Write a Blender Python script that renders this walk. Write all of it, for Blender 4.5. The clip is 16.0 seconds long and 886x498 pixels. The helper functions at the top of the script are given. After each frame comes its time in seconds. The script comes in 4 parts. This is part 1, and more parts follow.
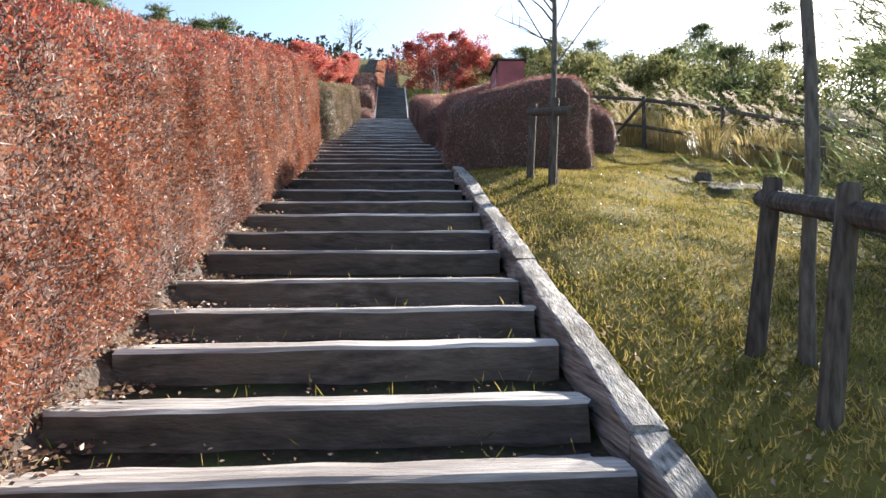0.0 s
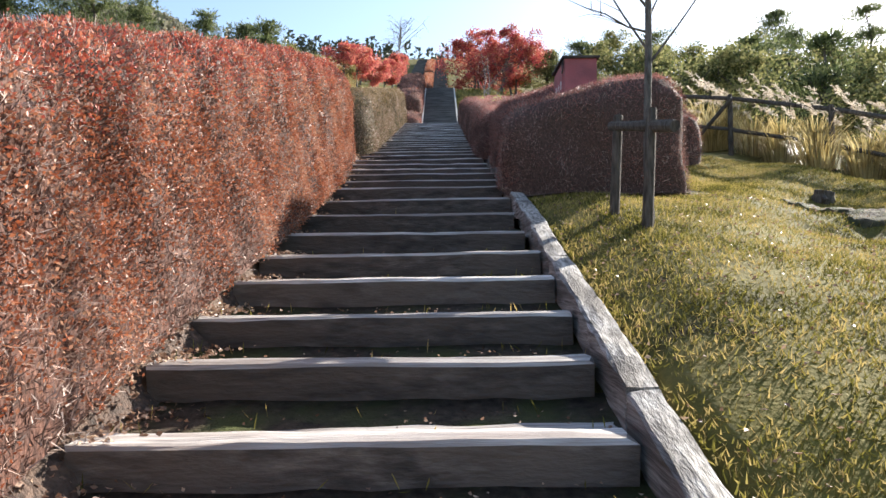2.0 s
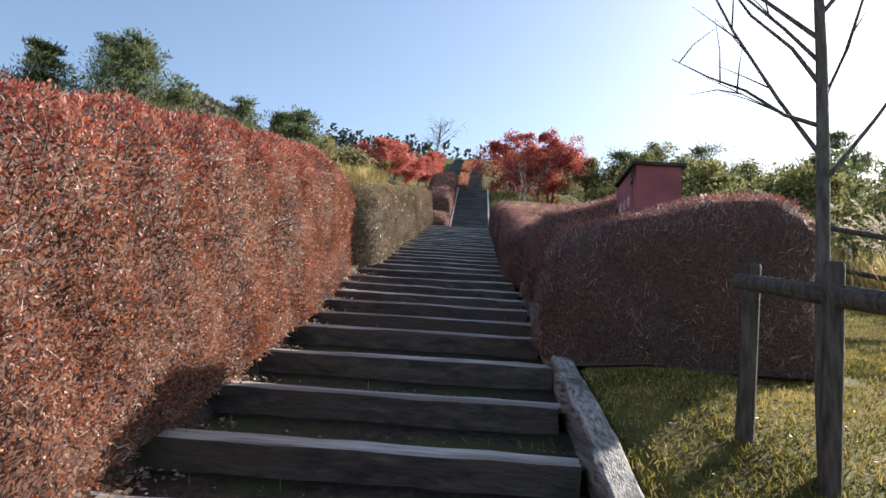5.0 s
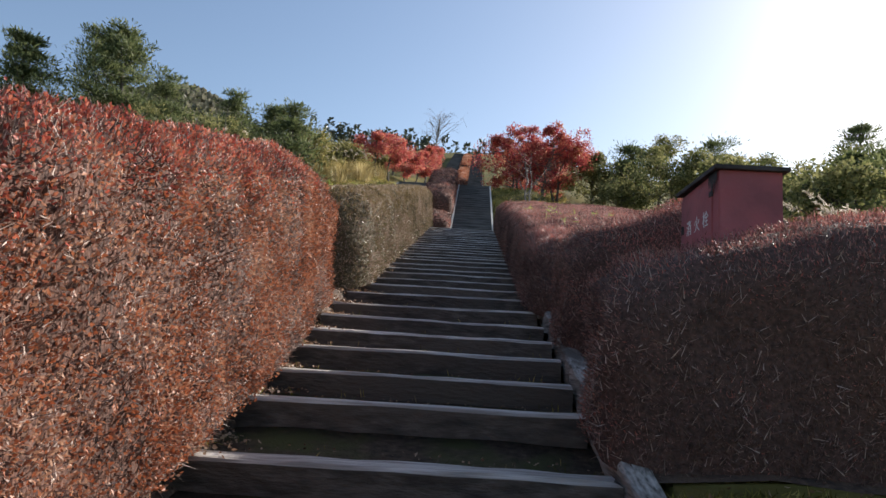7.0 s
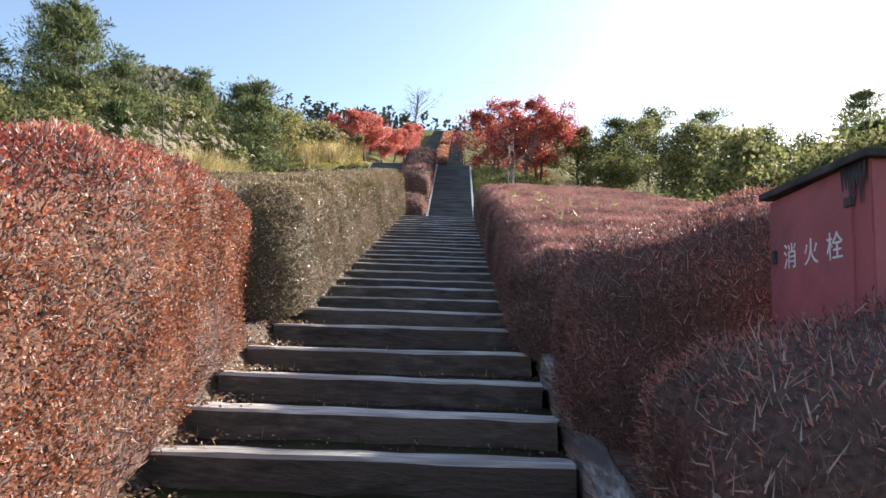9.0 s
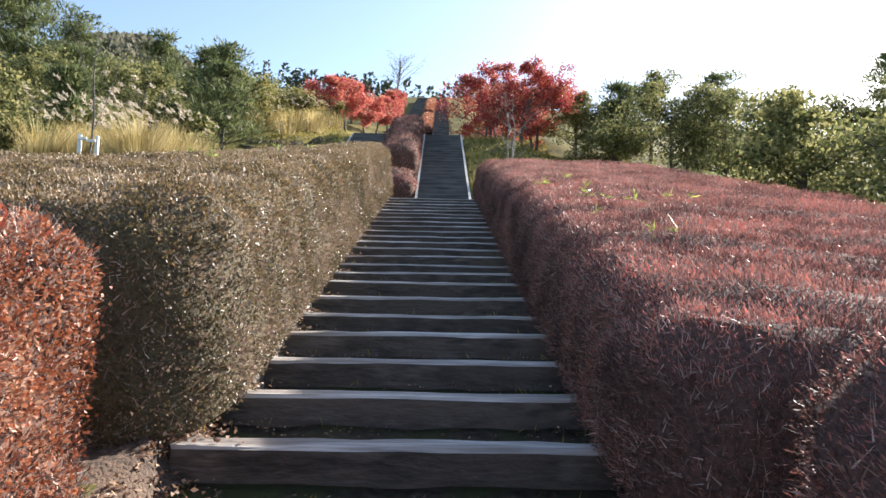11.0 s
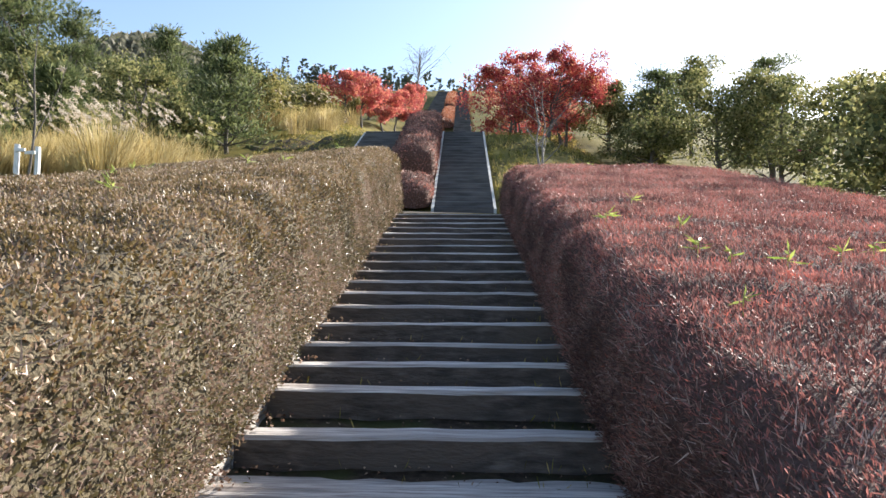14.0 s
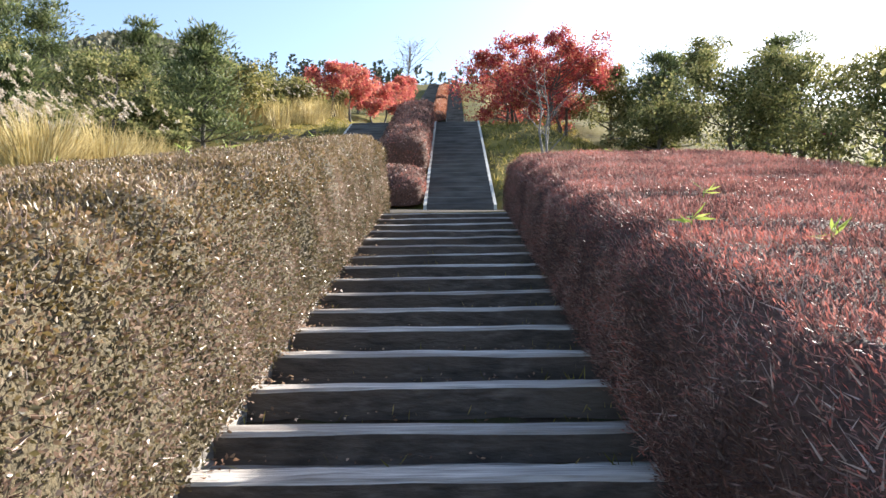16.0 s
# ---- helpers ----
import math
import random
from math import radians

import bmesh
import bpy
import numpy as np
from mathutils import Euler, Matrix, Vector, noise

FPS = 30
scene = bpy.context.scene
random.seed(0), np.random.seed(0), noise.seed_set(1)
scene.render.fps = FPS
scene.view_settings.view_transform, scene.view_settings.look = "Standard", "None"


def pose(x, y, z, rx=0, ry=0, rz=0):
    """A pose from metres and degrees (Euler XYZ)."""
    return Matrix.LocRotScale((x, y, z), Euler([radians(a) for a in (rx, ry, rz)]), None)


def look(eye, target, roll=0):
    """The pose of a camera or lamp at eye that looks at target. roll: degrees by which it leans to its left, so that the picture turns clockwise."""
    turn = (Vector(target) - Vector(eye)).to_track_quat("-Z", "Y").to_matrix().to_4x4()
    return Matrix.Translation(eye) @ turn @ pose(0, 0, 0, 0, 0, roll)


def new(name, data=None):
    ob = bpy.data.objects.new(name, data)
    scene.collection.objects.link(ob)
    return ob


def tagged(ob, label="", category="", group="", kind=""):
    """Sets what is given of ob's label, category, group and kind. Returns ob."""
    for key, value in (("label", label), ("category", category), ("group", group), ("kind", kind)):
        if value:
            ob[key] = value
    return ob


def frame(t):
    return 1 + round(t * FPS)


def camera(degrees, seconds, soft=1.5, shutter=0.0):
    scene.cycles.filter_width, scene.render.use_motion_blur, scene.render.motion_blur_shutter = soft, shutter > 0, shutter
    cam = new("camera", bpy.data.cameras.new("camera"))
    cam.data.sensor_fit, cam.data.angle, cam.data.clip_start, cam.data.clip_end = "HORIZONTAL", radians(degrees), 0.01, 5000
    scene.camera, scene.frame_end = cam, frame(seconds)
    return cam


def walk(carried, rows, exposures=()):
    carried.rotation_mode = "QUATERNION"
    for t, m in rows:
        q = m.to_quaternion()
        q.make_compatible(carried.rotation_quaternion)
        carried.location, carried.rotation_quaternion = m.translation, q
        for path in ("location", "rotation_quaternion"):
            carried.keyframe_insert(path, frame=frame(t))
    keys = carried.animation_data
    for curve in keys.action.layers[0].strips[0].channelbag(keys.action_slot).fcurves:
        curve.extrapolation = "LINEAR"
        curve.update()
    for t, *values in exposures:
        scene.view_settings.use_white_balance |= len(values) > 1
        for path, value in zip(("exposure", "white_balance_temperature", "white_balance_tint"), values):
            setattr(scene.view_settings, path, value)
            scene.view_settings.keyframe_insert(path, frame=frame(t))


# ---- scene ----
cam = camera(65.6, 16.0)
PATH = [
    (0, (-0.026, -0.23, 1.256), (0.124, 1.764, 1.307), -0.3),
    (0.5, (-0.04, 0.219, 1.361), (0.086, 2.215, 1.394), -0.9),
    (1, (-0.005, 0.621, 1.495), (0.151, 2.615, 1.541), -0.2),
    (1.5, (0.071, 1.149, 1.661), (0.075, 3.149, 1.691), -0.9),
    (2, (0.066, 1.56, 1.832), (0.066, 3.56, 1.879), -0.7),
    (2.5, (0.143, 2.017, 1.999), (0.18, 4.016, 2.042), -0.1),
    (3, (0.161, 2.478, 2.081), (0.124, 4.477, 2.129), -0.1),
    (3.5, (0.21, 2.912, 2.203), (0.235, 4.905, 2.37), 0.7),
    (4, (0.26, 3.404, 2.331), (0.245, 5.388, 2.586), 0.2),
    (4.2, (0.24, 3.6, 2.385), (0.215, 5.583, 2.652), 0.7),
    (6.3, (0.165, 4.993, 2.846), (-0.006, 6.948, 3.233), 7.4),
    (6.5, (0.099, 5.272, 2.927), (-0.083, 7.227, 3.307), 6.4),
    (7, (0.055, 5.709, 3.092), (-0.029, 7.683, 3.398), 3.6),
    (7.5, (0.175, 6.068, 3.251), (0.103, 8.043, 3.553), 3.1),
    (8, (0.208, 6.486, 3.385), (0.115, 8.467, 3.645), 2.4),
    (8.5, (0.211, 7.013, 3.52), (0.168, 8.996, 3.776), 1.0),
    (8.7, (0.204, 7.257, 3.596), (0.163, 9.24, 3.85), 1.7),
    (10.8, (-0.136, 10.126, 4.39), (-0.132, 12.122, 4.53), 1.6),
    (11, (-0.123, 10.25, 4.443), (-0.107, 12.244, 4.597), 1.1),
    (11.5, (-0.11, 10.582, 4.646), (-0.279, 12.565, 4.838), 1.4),
    (12, (-0.163, 11.021, 4.768), (-0.368, 12.999, 4.979), 1.1),
    (12.5, (-0.142, 11.441, 4.856), (-0.325, 13.42, 5.083), 1.0),
    (13, (-0.093, 11.901, 4.935), (-0.249, 13.885, 5.128), 0.5),
    (13.5, (-0.119, 12.345, 5.065), (-0.019, 14.339, 5.19), 0.2),
    (14, (-0.059, 12.721, 5.188), (-0.111, 14.716, 5.323), 0.5),
    (14.5, (-0.093, 13.2, 5.157), (-0.193, 15.194, 5.273), 0.1),
    (15, (-0.089, 13.645, 5.246), (-0.134, 15.642, 5.34), 0.9),
    (15.5, (-0.088, 14.111, 5.335), (-0.298, 16.096, 5.467), 0.0),
    (16, (-0.112, 14.53, 5.464), (-0.148, 16.526, 5.584), -0.7),
]
walk(cam, [(t, look(eye, target, roll)) for t, eye, target, roll in PATH],
     exposures=[(0, 1.6), (2.0, 1.52), (3.5, 1.48), (4.0, 1.43), (6.3, 0.75), (7.0, 0.75), (7.5, 1.02), (8.0, 1.25), (8.5, 1.37), (11, 1.53), (12.5, 1.43), (14, 1.5), (16, 1.66)])

# ---- light ----
SUN_AZ, SUN_EL = 47.0, 27.5          # degrees: from +y towards +x, and above the horizon
world = bpy.data.worlds.new("sky")
scene.world = world
world.use_nodes = True
wn = world.node_tree
sky = wn.nodes.new("ShaderNodeTexSky")
sky.sky_type, sky.sun_disc = "NISHITA", False
sky.sun_elevation, sky.sun_rotation = radians(SUN_EL), radians(SUN_AZ)
sky.air_density, sky.dust_density, sky.ozone_density, sky.altitude = 1.0, 1.2, 1.0, 300
bg = wn.nodes["Background"]
bg.inputs["Strength"].default_value = 0.1
wn.links.new(sky.outputs[0], bg.inputs["Color"])
sun = new("sun", bpy.data.lights.new("sun", "SUN"))
sun.data.energy, sun.data.angle, sun.data.color = 5.0, radians(0.6), (1.0, 0.935, 0.85)
to_sun = Vector((math.sin(radians(SUN_AZ)) * math.cos(radians(SUN_EL)),
                 math.cos(radians(SUN_AZ)) * math.cos(radians(SUN_EL)), math.sin(radians(SUN_EL))))
sun.matrix_world = look(to_sun * 60, (0, 0, 0))


# ---- materials ----
def material(name, stops, scale=8.0, detail=6.0, rough=0.85, bump=0.3, bump_scale=40.0, stretch=(1, 1, 1),
             spread=0.0, island=False, thin=0.0, wear=None, wear_scale=1.2, gloss=0.5):
    """A surface: a colour ramp over noise, a second larger noise that mixes in a worn colour, random shade per piece, fine bump."""
    m = bpy.data.materials.new(name)
    m.use_nodes = True
    t = m.node_tree
    n, link = t.nodes, t.links.new
    bsdf = n["Principled BSDF"]
    bsdf.inputs["Roughness"].default_value = rough
    bsdf.inputs["Specular IOR Level"].default_value = gloss
    co = n.new("ShaderNodeTexCoord")
    mp = n.new("ShaderNodeMapping")
    mp.inputs["Scale"].default_value = stretch
    link(co.outputs["Object"], mp.inputs["Vector"])
    if spread and not island:
        info = n.new("ShaderNodeObjectInfo")
        sc = n.new("ShaderNodeVectorMath")
        sc.operation = "MULTIPLY"
        sc.inputs[1].default_value = (37.0, 17.0, 11.0)
        link(info.outputs["Random"], sc.inputs[0])
        link(sc.outputs[0], mp.inputs["Location"])
    nz = n.new("ShaderNodeTexNoise")
    nz.inputs["Scale"].default_value, nz.inputs["Detail"].default_value = scale, detail
    link(mp.outputs[0], nz.inputs["Vector"])
    ramp = n.new("ShaderNodeValToRGB")
    for k, (p, c) in enumerate(stops):
        e = ramp.color_ramp.elements[k] if k < 2 else ramp.color_ramp.elements.new(p)
        e.position, e.color = p, (*c, 1)
    fac = nz.outputs["Fac"]
    if island:
        geo = n.new("ShaderNodeNewGeometry")
        mix = n.new("ShaderNodeMath")
        mix.operation = "MULTIPLY_ADD"
        mix.inputs[1].default_value = spread
        sub = n.new("ShaderNodeMath")
        sub.operation = "SUBTRACT"
        link(geo.outputs["Random Per Island"], sub.inputs[0])
        sub.inputs[1].default_value = 0.5
        link(sub.outputs[0], mix.inputs[0])
        wide = n.new("ShaderNodeMath")
        wide.operation = "MULTIPLY_ADD"
        wide.inputs[1].default_value, wide.inputs[2].default_value = 1.9, -0.45
        link(fac, wide.inputs[0])
        link(wide.outputs[0], mix.inputs[2])
        fac = mix.outputs[0]
    link(fac, ramp.inputs["Fac"])
    colour = ramp.outputs["Color"]
    if wear:
        nw = n.new("ShaderNodeTexNoise")
        nw.inputs["Scale"].default_value, nw.inputs["Detail"].default_value = wear_scale, 5.0
        link(mp.outputs[0], nw.inputs["Vector"])
        rw = n.new("ShaderNodeValToRGB")
        rw.color_ramp.elements[0].position, rw.color_ramp.elements[1].position = 0.45, 0.62
        link(nw.outputs["Fac"], rw.inputs["Fac"])
        mw = n.new("ShaderNodeMix")
        mw.data_type = "RGBA"
        mw.inputs[7].default_value = (*wear, 1)
        link(rw.outputs["Color"], mw.inputs[0])
        link(colour, mw.inputs[6])
        colour = mw.outputs[2]
    if spread and not island:
        hv = n.new("ShaderNodeHueSaturation")
        ma = n.new("ShaderNodeMath")
        ma.operation = "MULTIPLY_ADD"
        ma.inputs[1].default_value, ma.inputs[2].default_value = spread, 1 - spread / 2
        link(info.outputs["Random"], ma.inputs[0])
        link(ma.outputs[0], hv.inputs["Value"])
        link(colour, hv.inputs["Color"])
        colour = hv.outputs[0]
    link(colour, bsdf.inputs["Base Color"])
    if bump:
        nb = n.new("ShaderNodeTexNoise")
        nb.inputs["Scale"].default_value, nb.inputs["Detail"].default_value = bump_scale, 8.0
        link(mp.outputs[0], nb.inputs["Vector"])
        b = n.new("ShaderNodeBump")
        b.inputs["Strength"].default_value, b.inputs["Distance"].default_value = bump, 0.02
        link(nb.outputs["Fac"], b.inputs["Height"])
        link(b.outputs[0], bsdf.inputs["Normal"])
    if thin:
        tr = n.new("ShaderNodeBsdfTranslucent")
        ms = n.new("ShaderNodeMixShader")
        ms.inputs[0].default_value = thin
        link(colour, tr.inputs["Color"])
        link(bsdf.outputs[0], ms.inputs[1])
        link(tr.outputs[0], ms.inputs[2])
        link(ms.outputs[0], n["Material Output"].inputs["Surface"])
    return m


def leaf_material(name, stops, thin=0.35, rough=0.5, spread=0.75, scale=2.2, gloss=0.5):
    return material(name, stops, scale=scale, detail=3, rough=rough, bump=0, spread=spread, island=True, thin=thin, gloss=gloss)


# Weathered sleeper wood; tops lightened and faces darkened, light and shade put into colour.
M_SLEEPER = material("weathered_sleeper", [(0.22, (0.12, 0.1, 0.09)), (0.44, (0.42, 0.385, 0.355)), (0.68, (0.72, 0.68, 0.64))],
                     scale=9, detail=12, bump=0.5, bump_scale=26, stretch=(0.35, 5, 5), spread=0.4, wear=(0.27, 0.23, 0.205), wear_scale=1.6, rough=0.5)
M_FACE = material("shaded_sleeper_face", [(0.25, (0.028, 0.022, 0.019)), (0.5, (0.075, 0.06, 0.052)), (0.78, (0.17, 0.14, 0.12))],
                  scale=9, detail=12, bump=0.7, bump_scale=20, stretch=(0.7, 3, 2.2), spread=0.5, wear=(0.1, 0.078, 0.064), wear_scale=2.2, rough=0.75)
M_RAIL = material("grey_rail_timber", [(0.3, (0.07, 0.06, 0.052)), (0.46, (0.28, 0.26, 0.235)), (0.7, (0.52, 0.49, 0.45))],
                  scale=8, detail=10, bump=0.6, bump_scale=18, stretch=(6, 0.3, 6), spread=0.3, wear=(0.12, 0.105, 0.09))
M_LOG = material("log_wood", [(0.3, (0.04, 0.033, 0.028)), (0.7, (0.14, 0.12, 0.1))], scale=12, bump=0.6, stretch=(4, 4, 0.6), spread=0.3, gloss=0.2)
M_SOIL = material("tread_soil", [(0.3, (0.035, 0.027, 0.02)), (0.6, (0.09, 0.07, 0.05)), (0.8, (0.16, 0.13, 0.09))], scale=18, detail=10, bump=0.9,
                  bump_scale=60, wear=(0.07, 0.08, 0.03), wear_scale=2.5, gloss=0.12)
M_GROUND = material("lawn_ground", [(0.3, (0.045, 0.036, 0.015)), (0.5, (0.11, 0.098, 0.03)), (0.72, (0.19, 0.15, 0.05))], scale=3.5, detail=12, bump=0.8,
                    bump_scale=30, wear=(0.165, 0.14, 0.036), wear_scale=0.5, gloss=0.08)
M_BARK = material("bark", [(0.3, (0.05, 0.042, 0.035)), (0.7, (0.17, 0.15, 0.13))], scale=14, bump=0.7, stretch=(3, 3, 0.7))
M_PALEBARK = material("pale_bark", [(0.3, (0.13, 0.115, 0.1)), (0.7, (0.28, 0.25, 0.23))], scale=14, bump=0.4, stretch=(2, 2, 4))
# Hedge cores: twig brown, darkened to stand for shade deep between the leaves.
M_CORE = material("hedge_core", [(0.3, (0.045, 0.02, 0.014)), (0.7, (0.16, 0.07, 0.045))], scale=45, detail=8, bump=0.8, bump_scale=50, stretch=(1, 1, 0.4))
M_TWIG = leaf_material("twig", [(0.2, (0.08, 0.05, 0.04)), (0.55, (0.26, 0.17, 0.135)), (0.85, (0.52, 0.4, 0.34))], thin=0.0, rough=0.6)
M_RED = leaf_material("red_leaf", [(0.08, (0.17, 0.06, 0.032)), (0.35, (0.36, 0.104, 0.045)), (0.62, (0.43, 0.165, 0.086)), (0.88, (0.5, 0.29, 0.19))])
M_DULL = leaf_material("dull_red_leaf", [(0.1, (0.07, 0.037, 0.031)), (0.42, (0.19, 0.093, 0.074)), (0.72, (0.36, 0.22, 0.185)), (0.95, (0.46, 0.16, 0.12))])
M_OLIVE = leaf_material("olive_leaf", [(0.12, (0.06, 0.05, 0.03)), (0.4, (0.15, 0.125, 0.055)), (0.66, (0.22, 0.14, 0.1)), (0.92, (0.36, 0.27, 0.21))], rough=0.35)
M_MAPLE = leaf_material("maple_leaf", [(0.12, (0.3, 0.045, 0.055)), (0.42, (0.5, 0.1, 0.095)), (0.72, (0.62, 0.2, 0.14)), (0.95, (0.68, 0.36, 0.2))], thin=0.5)
M_DARKMAPLE = leaf_material("dark_maple_leaf", [(0.12, (0.2, 0.03, 0.04)), (0.42, (0.42, 0.06, 0.065)), (0.72, (0.53, 0.13, 0.09)), (0.95, (0.58, 0.32, 0.15))], thin=0.45)
M_PINE = leaf_material("pine_needle", [(0.15, (0.05, 0.068, 0.03)), (0.5, (0.12, 0.15, 0.06)), (0.85, (0.23, 0.25, 0.11))], thin=0.45, gloss=0.25)
M_BUSH = leaf_material("bush_leaf", [(0.15, (0.075, 0.09, 0.034)), (0.5, (0.2, 0.205, 0.08)), (0.85, (0.36, 0.33, 0.145))], thin=0.45, rough=0.75, gloss=0.2)
M_YELLOWBUSH = leaf_material("yellow_bush_leaf", [(0.15, (0.1, 0.1, 0.032)), (0.5, (0.24, 0.22, 0.075)), (0.85, (0.42, 0.36, 0.14))], thin=0.4, gloss=0.25)
M_STRAW = leaf_material("pampas_blade", [(0.15, (0.24, 0.18, 0.07)), (0.5, (0.48, 0.37, 0.15)), (0.85, (0.64, 0.53, 0.28))], thin=0.4)
M_PLUME = leaf_material("pampas_plume", [(0.2, (0.44, 0.36, 0.27)), (0.8, (0.7, 0.62, 0.52))], thin=0.5, rough=0.8)
M_GRASS = leaf_material("lawn_blade", [(0.2, (0.09, 0.085, 0.02)), (0.5, (0.3, 0.262, 0.055)), (0.8, (0.52, 0.39, 0.15))], thin=0.35, scale=2.0, rough=0.8, gloss=0.12)
M_SASA = leaf_material("bamboo_grass_leaf", [(0.2, (0.2, 0.3, 0.05)), (0.8, (0.5, 0.55, 0.15))], thin=0.4)
M_LITTER = leaf_material("fallen_leaf", [(0.2, (0.13, 0.07, 0.045)), (0.55, (0.33, 0.2, 0.13)), (0.85, (0.5, 0.36, 0.25))], thin=0.2)
M_BOX = material("faded_red_paint", [(0.3, (0.3, 0.07, 0.08)), (0.7, (0.42, 0.12, 0.13))], scale=5, bump=0.15, rough=0.6, wear=(0.22, 0.06, 0.07), wear_scale=2.5)
M_ROOF = material("tarred_roof", [(0.3, (0.02, 0.018, 0.018)), (0.7, (0.07, 0.06, 0.06))], scale=9, bump=0.3)
M_WHITE = material("white_paint", [(0.3, (0.6, 0.6, 0.58)), (0.7, (0.8, 0.8, 0.78))], scale=20, bump=0.1)
M_CURB = material("pale_kerb", [(0.3, (0.35, 0.34, 0.31)), (0.7, (0.6, 0.58, 0.54))], scale=6, bump=0.3)
M_PINK = material("pink_tape", [(0.3, (0.7, 0.1, 0.25)), (0.7, (0.85, 0.25, 0.4))], scale=20, bump=0.1)
M_FARWOOD = leaf_material("far_conifer", [(0.15, (0.04, 0.055, 0.04)), (0.5, (0.075, 0.095, 0.065)), (0.85, (0.14, 0.15, 0.1))], thin=0.1)
M_ASPHALT = material("dark_gravel_path", [(0.3, (0.04, 0.04, 0.042)), (0.7, (0.1, 0.1, 0.1))], scale=12, bump=0.5, bump_scale=50)
M_DARKTREAD = material("dark_far_tread", [(0.3, (0.035, 0.032, 0.032)), (0.7, (0.12, 0.11, 0.108))], scale=3, detail=8, bump=0.5, bump_scale=20, stretch=(0.5, 3, 3), rough=0.7)
M_FOOT = material("leafy_earth", [(0.3, (0.03, 0.02, 0.014)), (0.55, (0.09, 0.055, 0.038)), (0.8, (0.2, 0.13, 0.09))], scale=22, detail=10, bump=0.9, bump_scale=50, wear=(0.12, 0.075, 0.05), wear_scale=3.0)
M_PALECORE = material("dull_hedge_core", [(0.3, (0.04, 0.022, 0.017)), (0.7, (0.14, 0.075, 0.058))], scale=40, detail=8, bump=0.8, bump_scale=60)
# Greyed and lightened: distance haze put into the leaf colour.
M_HILL = leaf_material("hazed_hill_foliage", [(0.15, (0.13, 0.13, 0.1)), (0.5, (0.17, 0.17, 0.125)), (0.85, (0.22, 0.205, 0.15))], thin=0.4, gloss=0.1)
M_LANDING = material("pale_gravel", [(0.3, (0.05, 0.043, 0.035)), (0.7, (0.13, 0.112, 0.092))], scale=14, bump=0.4, bump_scale=60, wear=(0.09, 0.07, 0.05), gloss=0.15)
# M_REDTOP, M_DULLTOP, M_OLIVETOP: redder or tawnier top leaves, sunlight put into the colour.
M_REDTOP = leaf_material("sunlit_red_leaf", [(0.1, (0.22, 0.055, 0.045)), (0.4, (0.45, 0.085, 0.055)), (0.68, (0.56, 0.165, 0.095)), (0.92, (0.6, 0.3, 0.19))])
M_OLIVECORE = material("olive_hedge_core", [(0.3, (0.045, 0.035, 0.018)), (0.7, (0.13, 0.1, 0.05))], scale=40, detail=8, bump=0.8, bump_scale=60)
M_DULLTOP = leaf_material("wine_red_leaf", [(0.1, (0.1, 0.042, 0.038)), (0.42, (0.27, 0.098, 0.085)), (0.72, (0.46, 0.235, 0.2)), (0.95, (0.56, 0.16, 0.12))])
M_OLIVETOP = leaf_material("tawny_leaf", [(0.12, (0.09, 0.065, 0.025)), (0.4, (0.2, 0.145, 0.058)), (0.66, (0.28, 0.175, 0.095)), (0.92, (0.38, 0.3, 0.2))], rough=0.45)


# ---- shapes ----
def base(y):
    """Height of the slope along the line of the stairs."""
    y = np.asarray(y, float)
    low = np.maximum(-0.57 + (y + 2) * 0.29, -4.0)
    ky = (-2.0, 8.0, 14.0, 20.0, 24.4, 29.5, 39.2, 50.0, 62.0, 74.5, 118.0, 150.0, 300.0, 1600.0)
    kz = (-0.57, 2.28, 3.9, 5.46, 6.59, 7.2, 11.5, 12.2, 14.6, 20.4, 36.2, 46.8, 62.0, 110.0)
    return np.where(y < -2, low, np.interp(y, ky, kz))


def flank(y):
    """Height of the slope well to either side of the stairs."""
    ky = (24.4, 33.0, 40.0, 47.5, 94.0, 138.0, 155.0, 300.0, 1600.0)
    kz = (6.59, 7.9, 10.5, 13.6, 26.7, 42.8, 48.3, 62.0, 110.0)
    return np.where(np.asarray(y, float) < 24.4, base(y), np.interp(y, ky, kz))


def step01(x, a, b):
    k = np.clip((np.asarray(x, float) - a) / (b - a), 0, 1)
    return k * k * (3 - 2 * k)


